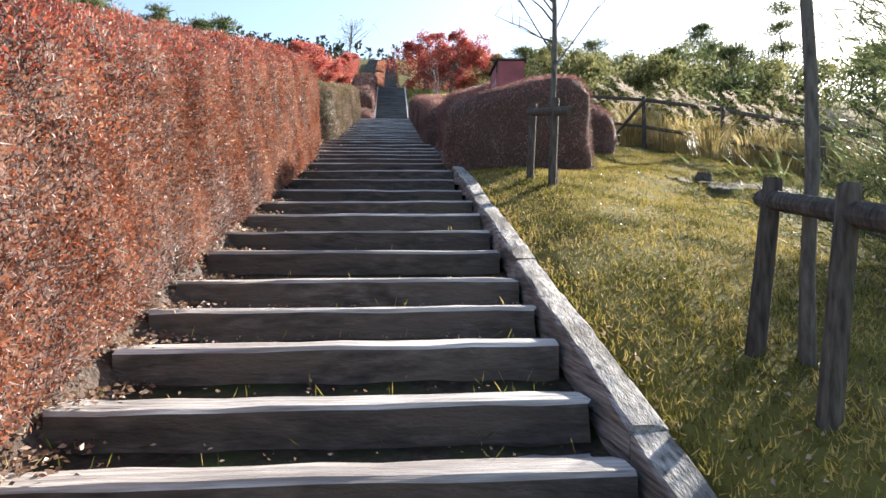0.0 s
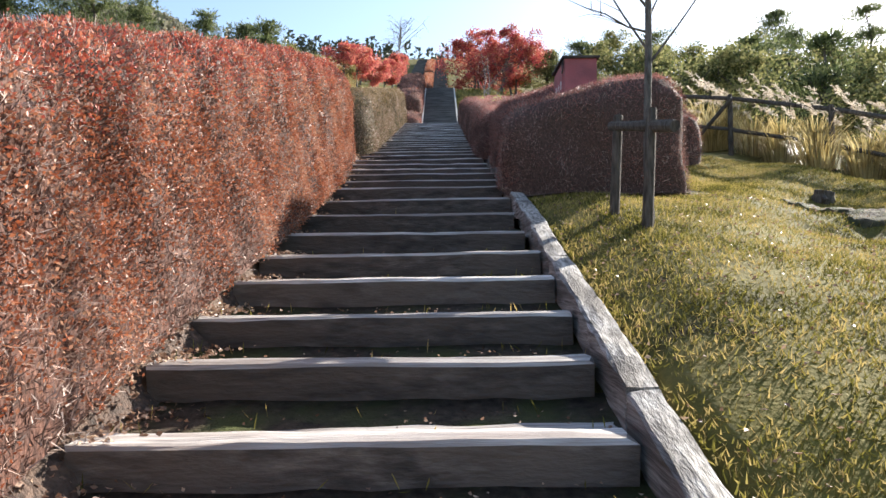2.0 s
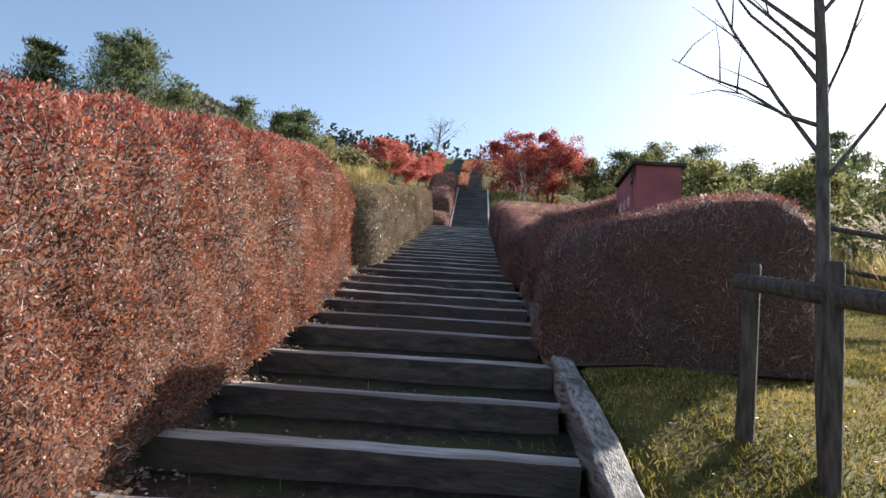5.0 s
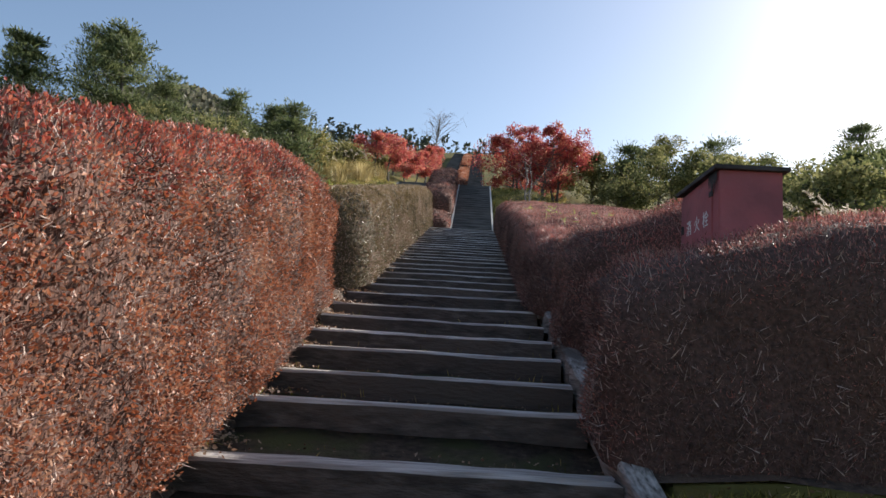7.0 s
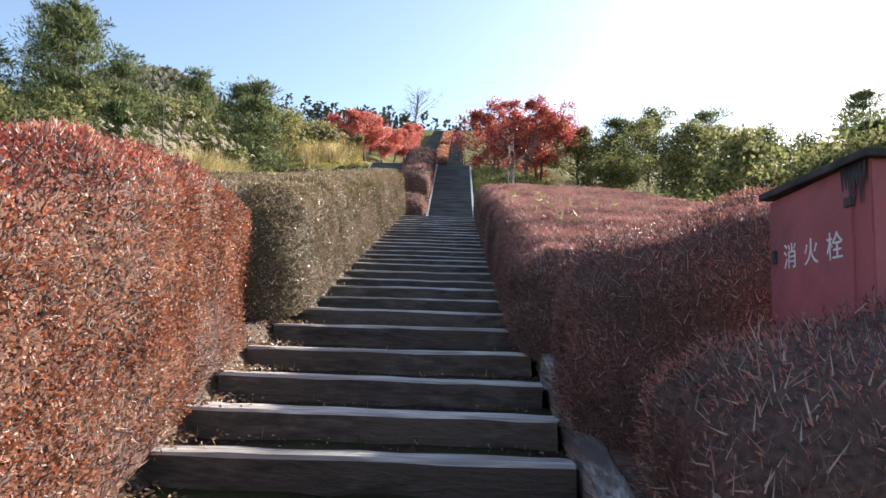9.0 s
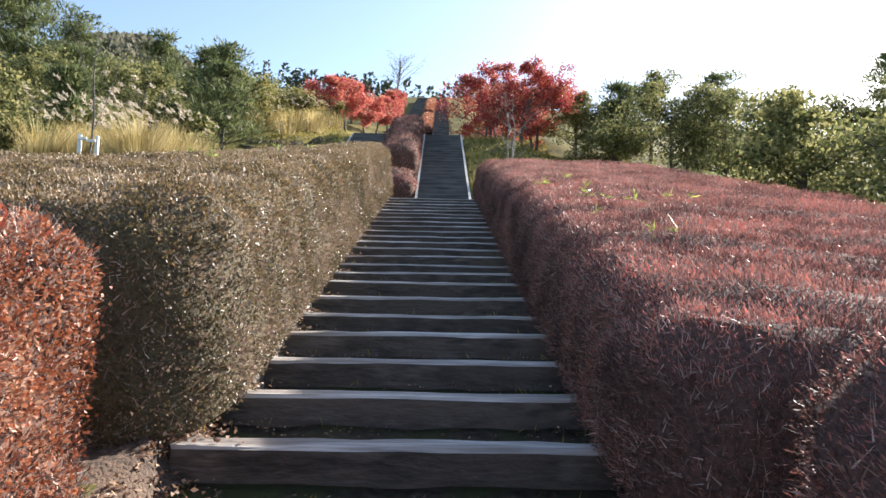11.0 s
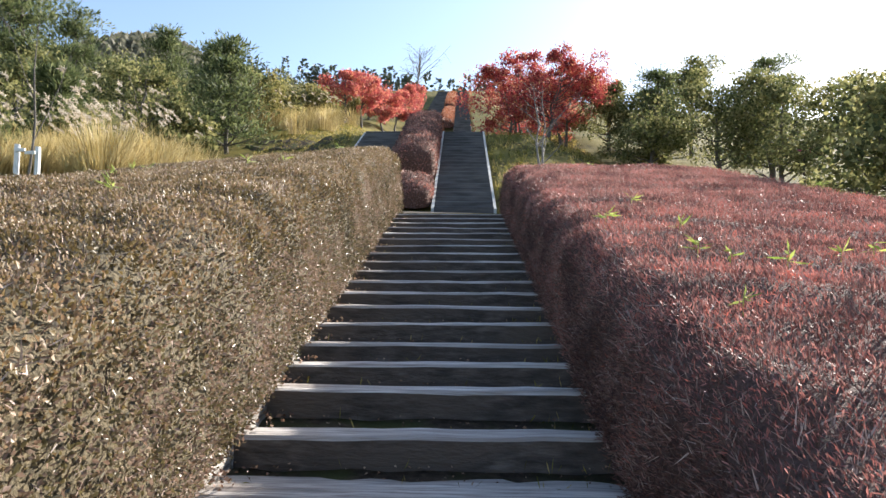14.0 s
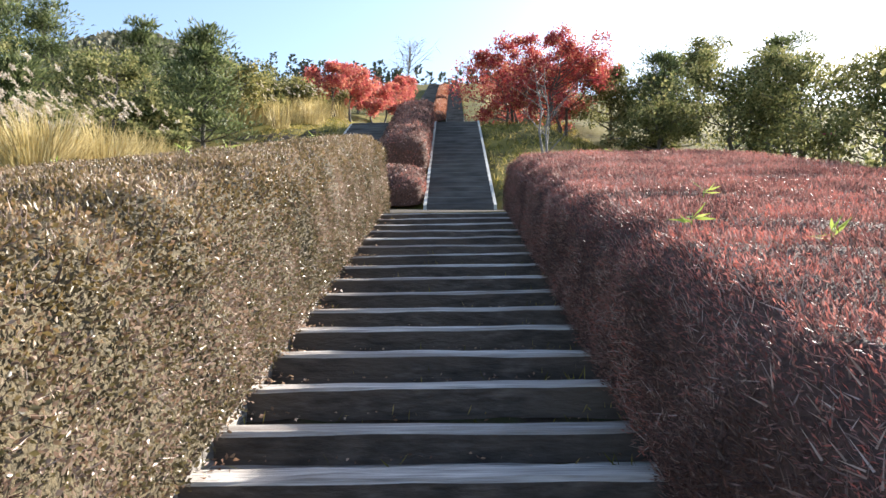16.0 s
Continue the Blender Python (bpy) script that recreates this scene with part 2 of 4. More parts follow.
def land(x, y):
    """Height of the ground outside the stairs."""
    x, y = np.asarray(x, float), np.asarray(y, float)
    side = step01(np.abs(x + 1.0), 3.4, 7.0)
    z = base(y) * (1 - side) + flank(y) * side
    near = 1 - step01(y, 24, 34)
    z = z - near * (0.05 * np.clip(x - 1.2, 0, 5) - 0.14 * step01(x, 1.0, 1.7) * (1 - step01(x, 2.4, 4.4)) * (1 - step01(y, 8, 10)) + 0.22 * np.clip(x - 6.2, 0, 12)) - (1 - near) * 0.1 * np.clip(x - 4.5, 0, 30)
    z = z + 0.06 * np.clip(-x - 12, 0, 120) * step01(y, 60, 150) - near * 0.03 * np.clip(-x - 6, 0, 20)
    z = z - 0.08 * np.clip(x - 20, 0, 150) * step01(y, 60, 200)
    z = z + 56 * np.exp(-((x + 150) / 55) ** 2 - ((y - 350) / 90) ** 2)
    z = z + (0.05 * np.sin(x * 1.7 + y * 0.9) + 0.04 * np.sin(x * 3.1 - y * 2.3)) * step01(np.abs(x), 1.6, 3.5)
    hollow = np.exp(-((x - 4.9) / 0.7) ** 2 - ((y - 9.6) / 0.5) ** 2) + 0.8 * np.exp(-((x - 4.0) / 0.6) ** 2 - ((y - 7.6) / 0.4) ** 2)
    z = z - 0.22 * hollow + 0.12 * hollow * np.sin(x * 9) * np.cos(y * 8)
    return z


def at_land(x, y):
    return float(land(x, y))


def link_mesh(name, me, mat, parent=None, label=""):
    me.materials.append(mat)
    ob = new(name, me)
    if parent is not None:
        ob.parent = parent
    if label:
        ob["label"] = label
    return ob


def part(name, bm, mat, parent=None, label="", smooth=False):
    me = bpy.data.meshes.new(name)
    bm.to_mesh(me)
    bm.free()
    if smooth:
        me.shade_smooth()
    return link_mesh(name, me, mat, parent, label)


def array_mesh(name, v, f):
    """A mesh from arrays of corners and of faces that all have the same number of corners."""
    v, f = np.asarray(v, np.float32), np.asarray(f, np.int32)
    me = bpy.data.meshes.new(name)
    k = f.shape[1]
    me.vertices.add(len(v))
    me.vertices.foreach_set("co", v.ravel())
    me.loops.add(f.size)
    me.loops.foreach_set("vertex_index", f.ravel())
    me.polygons.add(len(f))
    me.polygons.foreach_set("loop_start", np.arange(0, f.size, k, dtype=np.int32))
    me.polygons.foreach_set("loop_total", np.full(len(f), k, np.int32))
    me.update(calc_edges=True)
    return me


def unit(a):
    return a / np.maximum(np.linalg.norm(a, axis=-1, keepdims=True), 1e-9)


def leaf_mesh(name, pts, axis, rng, length, width, fold=0.25, blade=False):
    """Small leaves: each a pointed blade of two triangles folded along its middle, or one slim triangle."""
    n = len(pts)
    axis = unit(axis)
    side = unit(np.cross(axis, rng.normal(size=(n, 3))))
    up = np.cross(axis, side)
    ln = (length * rng.uniform(0.6, 1.3, n))[:, None]
    wd = (width * rng.uniform(0.7, 1.3, n))[:, None]
    if blade:
        v = np.stack([pts - side * wd * 0.5, pts + side * wd * 0.5, pts + axis * ln], 1).reshape(-1, 3)
        return array_mesh(name, v, np.arange(n)[:, None] * 3 + [0, 1, 2])
    mid = pts + axis * ln * 0.5
    v = np.stack([pts, mid + side * wd * 0.5 + up * wd * fold, pts + axis * ln, mid - side * wd * 0.5 + up * wd * fold], 1).reshape(-1, 3)
    i = np.arange(n)[:, None] * 4
    f = np.concatenate([i + [0, 1, 2], i + [0, 2, 3]], 0)
    return array_mesh(name, v, f)


def tube(path, radii, sides=7):
    """Corners and quads of a round tapered limb along a path."""
    path = np.asarray(path, float)
    d = unit(np.gradient(path, axis=0))
    ref = np.where(np.abs(d[:, 2:3]) > 0.9, [[1.0, 0, 0]], [[0, 0, 1.0]])
    a = unit(np.cross(d, ref))
    b = np.cross(d, a)
    ang = np.linspace(0, 2 * np.pi, sides, endpoint=False)
    ring = path[:, None] + np.asarray(radii)[:, None, None] * (a[:, None] * np.cos(ang)[None, :, None] + b[:, None] * np.sin(ang)[None, :, None])
    v = ring.reshape(-1, 3)
    f = []
    for r in range(len(path) - 1):
        for s in range(sides):
            s2 = (s + 1) % sides
            f.append((r * sides + s, r * sides + s2, (r + 1) * sides + s2, (r + 1) * sides + s))
    return v, np.array(f)


def join(pieces):
    vs, fs, k = [], [], 0
    for v, f in pieces:
        vs.append(v)
        fs.append(f + k)
        k += len(v)
    return np.concatenate(vs), np.concatenate(fs)


def box_bm(sx, sy, sz, bevel=0.0, centre=(0, 0, 0), seg=2):
    bm = bmesh.new()
    bmesh.ops.create_cube(bm, size=1, matrix=Matrix.Translation(centre) @ Matrix.Diagonal((sx, sy, sz, 1)))
    if bevel:
        bmesh.ops.bevel(bm, geom=bm.edges[:], offset=bevel, segments=seg, affect="EDGES", profile=0.6)
    return bm


# ---- ground ----
def ground_sheet():
    xs = np.concatenate([-np.geomspace(1600, 8, 34), np.arange(-7.5, -1.7, 0.3), [-1.62, -1.5, -1.38, -1.2, 0.0, 0.85, 0.95, 1.05, 1.2], np.arange(1.4, 8.1, 0.2),
                         np.geomspace(8.4, 1600, 34)])
    ys = np.concatenate([-np.geomspace(1600, 7, 18), np.arange(-6.5, 27, 0.25), np.arange(27, 60, 0.75), np.geomspace(61, 1600, 60)])
    X, Y = np.meshgrid(xs, ys)
    Z = land(X, Y)
    dug = (X > -1.4) & (X < 0.99) & (Y < 24.5)
    Z = Z - np.where(dug, 0.45, 0.0)
    dug2 = (X > -3.9) & (X < 0.9) & (Y > 24.5) & (Y < 160)
    Z = Z - np.where(dug2, 0.12, 0.0)
    ny, nx = X.shape
    v = np.stack([X, Y, Z], -1).reshape(-1, 3)
    i = (np.arange(ny - 1)[:, None] * nx + np.arange(nx - 1)[None]).ravel()
    f = np.stack([i, i + 1, i + nx + 1, i + nx], 1)
    me = array_mesh("ground", v, f)
    me.shade_smooth()
    return tagged(link_mesh("ground", me, M_GROUND), "sloping autumn lawn with straw and green patches", "ground", kind="structure")


ground_sheet()

# ---- stairs ----
rng = np.random.default_rng(5)
EDGES = [2.02 - 0.56 * k for k in range(7, 0, -1)] + [2.02, 2.51, 3.09, 3.6, 4.13, 4.82, 5.45, 6.12, 6.76, 7.43, 8.2, 9.03, 9.88, 10.45, 11.08, 11.64, 12.22, 12.83, 13.5, 14.09,
         14.63, 15.2, 15.68, 16.23, 16.81, 17.23, 17.63, 18.12, 18.59, 19.07, 19.51, 19.97] + [19.97 + 0.487 * k for k in range(1, 10)]
LEFT, RIGHT = -1.36, 0.80


def sleeper_mesh(seed, length, depth, height, name="sleeper"):
    """A worn railway sleeper lying along x, its front top edge at y 0, z 0."""
    r = np.random.default_rng(seed)
    n = 11
    prof = np.array([(0.0, -height), (0.0, -0.018), (0.016, 0.0), (depth * 0.5, 0.004), (depth - 0.016, 0.0), (depth, -0.018), (depth, -height)])
    xs = np.linspace(-length / 2, length / 2, n)
    v = []
    for k, x in enumerate(xs):
        q = prof.copy()
        w = r.normal(0, 0.003, q.shape)
        w[0], w[-1] = 0, 0
        q = q + w
        q[1:3, 1] -= abs(r.normal(0, 0.0035))
        q[:, 1] += 0.002 * math.sin(k * 0.5 + seed)
        xx = x + (r.normal(0, 0.012, len(q)) if k in (0, n - 1) else np.zeros(len(q)))
        v += [(xx[j], q[j, 0], q[j, 1]) for j in range(len(q))]
    m = len(prof)
    f = []
    for k in range(n - 1):
        for j in range(m - 1):
            a = k * m + j
            f.append((a, a + m, a + m + 1, a + 1))
    for j in range(1, m - 1):
        f.append((0, j, j + 1, j + 1))
    me = bpy.data.meshes.new(name)
    last = (n - 1) * m
    faces = f[:(n - 1) * (m - 1)] + [tuple(range(m)), tuple(last + j for j in reversed(range(m)))]
    me.from_pydata(v, [], faces)
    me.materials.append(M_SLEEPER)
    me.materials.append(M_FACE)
    # Top bands take the lightened wood, faces and ends the darkened one.
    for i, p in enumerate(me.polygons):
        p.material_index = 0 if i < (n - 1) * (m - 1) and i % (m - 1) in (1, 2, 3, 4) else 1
    me.update()
    return me


SLEEPERS = [sleeper_mesh(s, 2.12, 0.2, 0.2) for s in range(7)]
PLANKS = [sleeper_mesh(40 + s, 2.1, 0.19, 0.1) for s in range(4)]


def lower_stairs():
    st = tagged(new("stairs"), "long garden stairs of weathered railway sleepers with earth treads", "stairs", kind="structure")
    cx = (LEFT + RIGHT) / 2
    for k, y in enumerate(EDGES):
        z = float(base(y))
        ob = new("sleeper", SLEEPERS[k * 3 % 7])
        ob.parent = st
        ob.matrix_basis = pose(cx + rng.uniform(-0.025, 0.025), y, z, rng.uniform(-1, 1), rng.uniform(-0.4, 0.4), rng.uniform(-0.5, 0.5))
        nxt = EDGES[k + 1] if k + 1 < len(EDGES) else y + 0.6
        if k % 5 != 3:
            pl = new("plank", PLANKS[k % 4])
            pl.parent = st
            pl.matrix_basis = pose(cx + rng.uniform(-0.03, 0.03), y + 0.235 + rng.uniform(0, 0.06), z - 0.04 - rng.uniform(0, 0.02), rng.uniform(-1, 1), rng.uniform(-0.5, 0.5), rng.uniform(-0.6, 0.6))
        # earth behind the sleeper
        soil = bmesh.new()
        n = 14
        rows = []
        for yy, dz in ((y + 0.12, -0.055), (y + 0.3, -0.06), (nxt + 0.05, max(-0.045, float(base(nxt)) - z - 0.165)), (nxt + 0.06, -0.3)):
            rows.append([soil.verts.new((x, yy, z + dz + rng.normal(0, 0.006))) for x in np.linspace(LEFT - 0.15, RIGHT + 0.1, n)])
        for a, b in zip(rows, rows[1:]):
            for j in range(n - 1):
                soil.faces.new((a[j], a[j + 1], b[j + 1], b[j]))
        part("tread_earth", soil, M_SOIL, st, "packed dark earth with moss", smooth=True)
    # side rails of long timbers
    for side, x0, top in (("right", RIGHT + 0.02, 0.045), ("left", LEFT + 0.01, 0.03)):
        y = -2.0 if side == "right" else 14.15
        k = 0
        while y < 24.3:
            ln = min(2.05 + 0.1 * (k % 3), 24.45 - y)
            bm = bmesh.new()
            n = 16
            prof = np.array([(0, -0.22), (0, -0.012), (0.014, 0), (0.075, 0.004), (0.136, 0), (0.15, -0.012), (0.15, -0.22)])
            rows = []
            for j in range(n):
                yy = y + (ln - 0.02) * j / (n - 1)
                w = rng.normal(0, 0.0045, prof.shape)
                sag = 0.012 * math.sin(yy * 2.1 + k)
                rows.append([bm.verts.new((x0 + p[0] + w[i, 0], yy, float(base(yy)) + top + p[1] + w[i, 1] + sag)) for i, p in enumerate(prof)])
            for a, b in zip(rows, rows[1:]):
                for i in range(len(prof) - 1):
                    bm.faces.new((a[i], a[i + 1], b[i + 1], b[i]))
            bm.faces.new(rows[0])
            bm.faces.new(rows[-1][::-1])
            bmesh.ops.recalc_face_normals(bm, faces=bm.faces[:])
            part("rail_timber", bm, M_RAIL, st, "long side timber bleached grey")
            y += ln
            k += 1
    return st


lower_stairs()


def upper_flight(name, x0, x1, y0, y1, label):
    """A far flight: timbers across the slope between two pale side timbers."""
    st = tagged(new(name), label, "stairs", kind="structure")
    y = y0
    far = bmesh.new()
    while y < y1:
        near = y < 40
        d = 0.42 if near else 2.4
        z0, z1 = float(base(y)), float(base(y + d))
        bm = bmesh.new() if near else far
        ring = [(y, z0 - 0.15), (y, z1 - 0.03), (y + 0.02, z1 - 0.012), (y + 0.24, z1 - 0.012), (y + 0.26, z1 - 0.05), (y + d, z1 - 0.06)]
        a = [bm.verts.new((x0, *q)) for q in ring]
        b = [bm.verts.new((x1, *q)) for q in ring]
        for k in range(len(ring) - 1):
            bm.faces.new((a[k], b[k], b[k + 1], a[k + 1]))
        if near:
            part("tread", bm, M_DARKTREAD, st)
        y += d
    tagged(part("far_tread_run", far, M_DARKTREAD, st, "dark timber treads high on the hill"), kind="stuff")
    for x in (x0 - 0.07, x1):
        yy = np.concatenate([np.arange(y0, 50, 0.8), np.arange(50, y1, 3.0)])
        bm = bmesh.new()
        prev = None
        for q in yy:
            z = float(base(q)) + 0.12
            ring = [bm.verts.new((x, q, z - 0.4)), bm.verts.new((x, q, z)), bm.verts.new((x + 0.07, q, z)), bm.verts.new((x + 0.07, q, z - 0.4))]
            if prev:
                for j in range(3):
                    bm.faces.new((prev[j], prev[j + 1], ring[j + 1], ring[j]))
            else:
                bm.faces.new(ring)
            prev = ring
        bm.faces.new(prev[::-1])
        bmesh.ops.recalc_face_normals(bm, faces=bm.faces[:])
        part("side_timber", bm, M_CURB, st, "pale sunlit edge timber")
    return st


upper_flight("upper_stairs", -0.73, 0.74, 29.5, 118, "far upper stairs of dark timber climbing the hill")
upper_flight("side_stairs", -3.75, -2.2, 30.8, 118, "second dark timber stairs beside the hedge strip")

bm = bmesh.new()
v = [bm.verts.new(p) for p in ((-4.6, 24.5, 6.6), (1.2, 24.5, 6.6), (1.2, 29.6, 7.21), (-4.6, 30.9, 7.5))]
low = [bm.verts.new(p) for p in ((-4.6, 24.5, 6.25), (1.2, 24.5, 6.25))]
bm.faces.new(v)
bm.faces.new((v[1], v[0], low[0], low[1]))
tagged(part("landing", bm, M_LANDING), "brown gravel landing between the stairs", "landing", kind="structure")


def earth_strip(name, x0, x1, y0, y1, fall, label):
    """Bare leafy earth under and beside a hedge, dipping towards the treads on its last stretch."""
    r = np.random.default_rng(31)
    xs, ys = np.array([x0, (x0 + x1) / 2, *fall, x1]), np.arange(y0, y1 + 0.01, 0.14)
    xs.sort()
    X, Y = np.meshgrid(xs, ys)
    Z = land(X, Y) + 0.012 + r.normal(0, 0.012, X.shape)
    if x1 < 0:
        Z -= np.where(X > fall[0] + 0.01, (X - fall[0]) / 0.2 * 0.26, 0)
    X = X + r.normal(0, 0.02, X.shape)
    ny, nx = X.shape
    i = (np.arange(ny - 1)[:, None] * nx + np.arange(nx - 1)[None]).ravel()
    me = array_mesh(name, np.stack([X, Y, Z], -1).reshape(-1, 3), np.stack([i, i + 1, i + nx + 1, i + nx], 1))
    me.shade_smooth()
    return tagged(link_mesh(name, me, M_FOOT), label, "earth", kind="structure")


earth_strip("earth_bed", -4.3, -1.2, -3.4, 25.6, (-1.42, -1.32), "brown leafy earth under the hedges")
earth_strip("earth_bed_by_cabinet", 0.975, 2.8, 9.05, 25.2, (1.1, 1.5), "dark leafy earth under the clipped hedges")


# ---- hedges ----
def hedge(label, x0, x1, y0, y1, height, leaf, seed, density=2500, size=0.024, plan_r=0.35, top_r=0.18, cell=0.16, taper=0.05, open_side=0, twigs=700,
          core=None, crest=None, spike=0.55, bare=0.0, swell=None, slim=0.55, lean=(0, 0, 0.25), top_leaf=None):
    """A clipped hedge that follows the slope: a twig body, leaves and bare twigs over its skin."""
    rg = np.random.default_rng(seed)
    th = tagged(new("hedge"), label, "hedge")
    th.location = ((x0 + x1) / 2, (y0 + y1) / 2, at_land((x0 + x1) / 2, (y0 + y1) / 2))
    nx, ny = max(3, int((x1 - x0) / cell)), max(3, int((y1 - y0) / cell))
    nz = max(3, int(height / cell))
    gx, gy = np.linspace(x0, x1, nx + 1), np.linspace(y0, y1, ny + 1)
    # top sheet, then the four sides downwards from its rim
    TX, TY = np.meshgrid(gx, gy)
    pts = [np.stack([TX.ravel(), TY.ravel(), np.ones(TX.size)], 1)]
    idx = np.arange(TX.size).reshape(ny + 1, nx + 1)
    faces = [np.stack([idx[:-1, :-1], idx[:-1, 1:], idx[1:, 1:], idx[1:, :-1]], -1).reshape(-1, 4)]
    rim = np.concatenate([idx[0, :-1], idx[:-1, -1], idx[-1, :0:-1], idx[:0:-1, 0]])
    prev, count = rim, TX.size
    for k in range(1, nz + 1):
        p = pts[0][rim].copy()
        p[:, 2] = 1 - k / nz
        pts.append(p)
        cur = count + np.arange(len(rim))
        count += len(rim)
        faces.append(np.stack([prev, cur, np.roll(cur, -1), np.roll(prev, -1)], 1))
        prev = cur
    P = np.concatenate(pts)
    F = np.concatenate(faces)
    # round the plan
    ix, iy = np.clip(P[:, 0], x0 + plan_r, x1 - plan_r), np.clip(P[:, 1], y0 + plan_r, y1 - plan_r)
    dx, dy = P[:, 0] - ix, P[:, 1] - iy
    both = (np.abs(dx) > 1e-6) & (np.abs(dy) > 1e-6)
    ln = np.hypot(dx, dy)
    sc = np.where(both, np.maximum(np.abs(dx), np.abs(dy)) / np.maximum(ln, 1e-9), 1)
    edge = np.minimum.reduce([P[:, 0] - x0, x1 - P[:, 0], P[:, 1] - y0, y1 - P[:, 1]])
    X, Y = ix + dx * sc, iy + dy * sc
    e = np.clip(edge, 0, top_r)
    fall = top_r - np.sqrt(np.maximum(top_r ** 2 - (top_r - e) ** 2, 0))
    top = height - fall
    rel = np.where(P[:, 2] == 1, top, (height - top_r) * P[:, 2])
    cxm, cym = (x0 + x1) / 2, (y0 + y1) / 2
    tap = taper * (rel / height) ** 2
    X = X - np.clip(X - cxm, -1, 1) * tap
    Y = Y - np.clip(Y - cym, -1, 1) * tap
    if swell:
        X = X + swell(Y) * np.clip((X - cxm) / (x1 - cxm), 0, 1)
    ground_z = land(X, Y)
    crown = (crest(X, Y) if crest else ground_z + height) - ground_z
    Z = ground_z + rel * crown / height
    wob = 0.03 * np.sin(X * 4.1 + Y * 2.7 + seed) * np.cos(Z * 3.3 + Y * 1.9) + 0.02 * np.sin(Y * 7.9 + X * 5 + Z * 6)
    V = np.stack([X, Y, Z], 1)
    # outward normals
    a, b, c = V[F[:, 0]], V[F[:, 1]], V[F[:, 2]]
    fn = np.cross(b - a, V[F[:, 3]] - a)
    N = np.zeros_like(V)
    for k in range(4):
        np.add.at(N, F[:, k], fn)
    N = unit(N)
    low = np.clip(rel / 0.25, 0, 1)
    V = V + N * (wob * low)[:, None]
    off = np.array(th.location)
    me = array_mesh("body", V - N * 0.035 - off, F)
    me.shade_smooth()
    link_mesh("body", me, core or M_CORE, th, "twig body darkened for the shade between leaves")
    # leaves
    A, B, C, D = (V[F[:, k]] for k in range(4))
    area = 0.5 * (np.linalg.norm(np.cross(B - A, C - A), axis=1) + np.linalg.norm(np.cross(C - A, D - A), axis=1))
    nf = unit(np.cross(B - A, D - A))
    w = area.copy()
    if open_side:
        w[nf[:, 0] * open_side < -0.5] *= 0.2
    w[nf[:, 1] > 0.6] *= 0.6

    def spots(n, ww):
        i = rg.choice(len(F), n, p=ww / ww.sum())
        u, t = rg.random((n, 1)), rg.random((n, 1))
        q = (A[i] * (1 - u) + B[i] * u) * (1 - t) + (D[i] * (1 - u) + C[i] * u) * t
        return q, nf[i]

    n = int(w.sum() * density)
    q, nn = spots(n, w)
    patch = np.sin(q[:, 0] * 3.7 + q[:, 1] * 2.9) * np.sin(q[:, 2] * 5.1 + q[:, 1] * 4.3) * 0.6 + rg.normal(0, 0.75, n)
    lowness = 1 - np.clip((q[:, 2] - land(q[:, 0], q[:, 1])) / height, 0, 1)
    blot = np.sin(q[:, 1] * 2.1 + q[:, 2] * 2.6 + 1.3 * np.sin(q[:, 1] * 0.9)) * np.sin(q[:, 1] * 3.3 - q[:, 2] * 1.9)
    keep = (patch > -0.75) & (rg.random(n) > bare * (0.35 + 0.65 * lowness) * (0.75 + 0.9 * blot))
    q, nn, lowness = q[keep], nn[keep], lowness[keep]
    n = len(q)
    q = q + nn * rg.normal(-0.012, 0.018, (n, 1))
    ax = nn * spike + rg.normal(0, 0.5 if slim < 0.5 else 0.55, (n, 3)) + np.array(lean)
    # The band near the crest takes the sun-brightened leaf copy.
    lit_top = (lowness + rg.normal(0, 0.1, n) < (0.14 if height > 1.4 else 0.2)) if top_leaf else np.zeros(n, bool)
    link_mesh("foliage", leaf_mesh("foliage", q[~lit_top] - off, ax[~lit_top], rg, size, size * slim), leaf, th)
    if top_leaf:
        link_mesh("fresh_growth", leaf_mesh("fresh_growth", q[lit_top] - off, ax[lit_top], rg, size, size * slim), top_leaf, th, "redder or tawnier leaves along the clipped top, brightened as sunlit")
    if twigs:
        n = int(w.sum() * twigs)
        q, nn = spots(n, w)
        ax = nn * 0.35 + rg.normal(0, 0.5, (n, 3)) + np.array([0, 0, 0.5])
        link_mesh("bare_twig_skin", leaf_mesh("bare_twig_skin", q - nn * 0.02 - off, ax, rg, 0.07, 0.006, 0.0, blade=True), M_TWIG, th, "thin pale bare twigs")
    return th


def crest_red(x, y):
    return base(y) + np.interp(y, (-3, 8, 10.7, 11.4, 12, 12.8, 13.2), (1.6, 1.6, 1.54, 1.46, 1.35, 1.13, 0.98))


def crest_bay(x, y):
    return base(y) + np.interp(x, (0.8, 1.2, 2.05, 2.6, 3.0), (0.92, 1.04, 1.3, 1.3, 1.16))


def crest_broad(x, y):
    return base(y) + np.interp(y, (13, 17, 20, 27), (0.78, 0.86, 0.82, 0.8)) - 0.02 * (x - 1) + 0.06 * np.sin(np.clip((x - 0.8) / 5, 0, 1) * np.pi)


def crest_olive(x, y):
    return base(y) + 1.12 - 0.015 * (-1.4 - x) - 0.08 * np.clip(-1.9 - x, 0, 5) * step01(y, 17, 22.5)


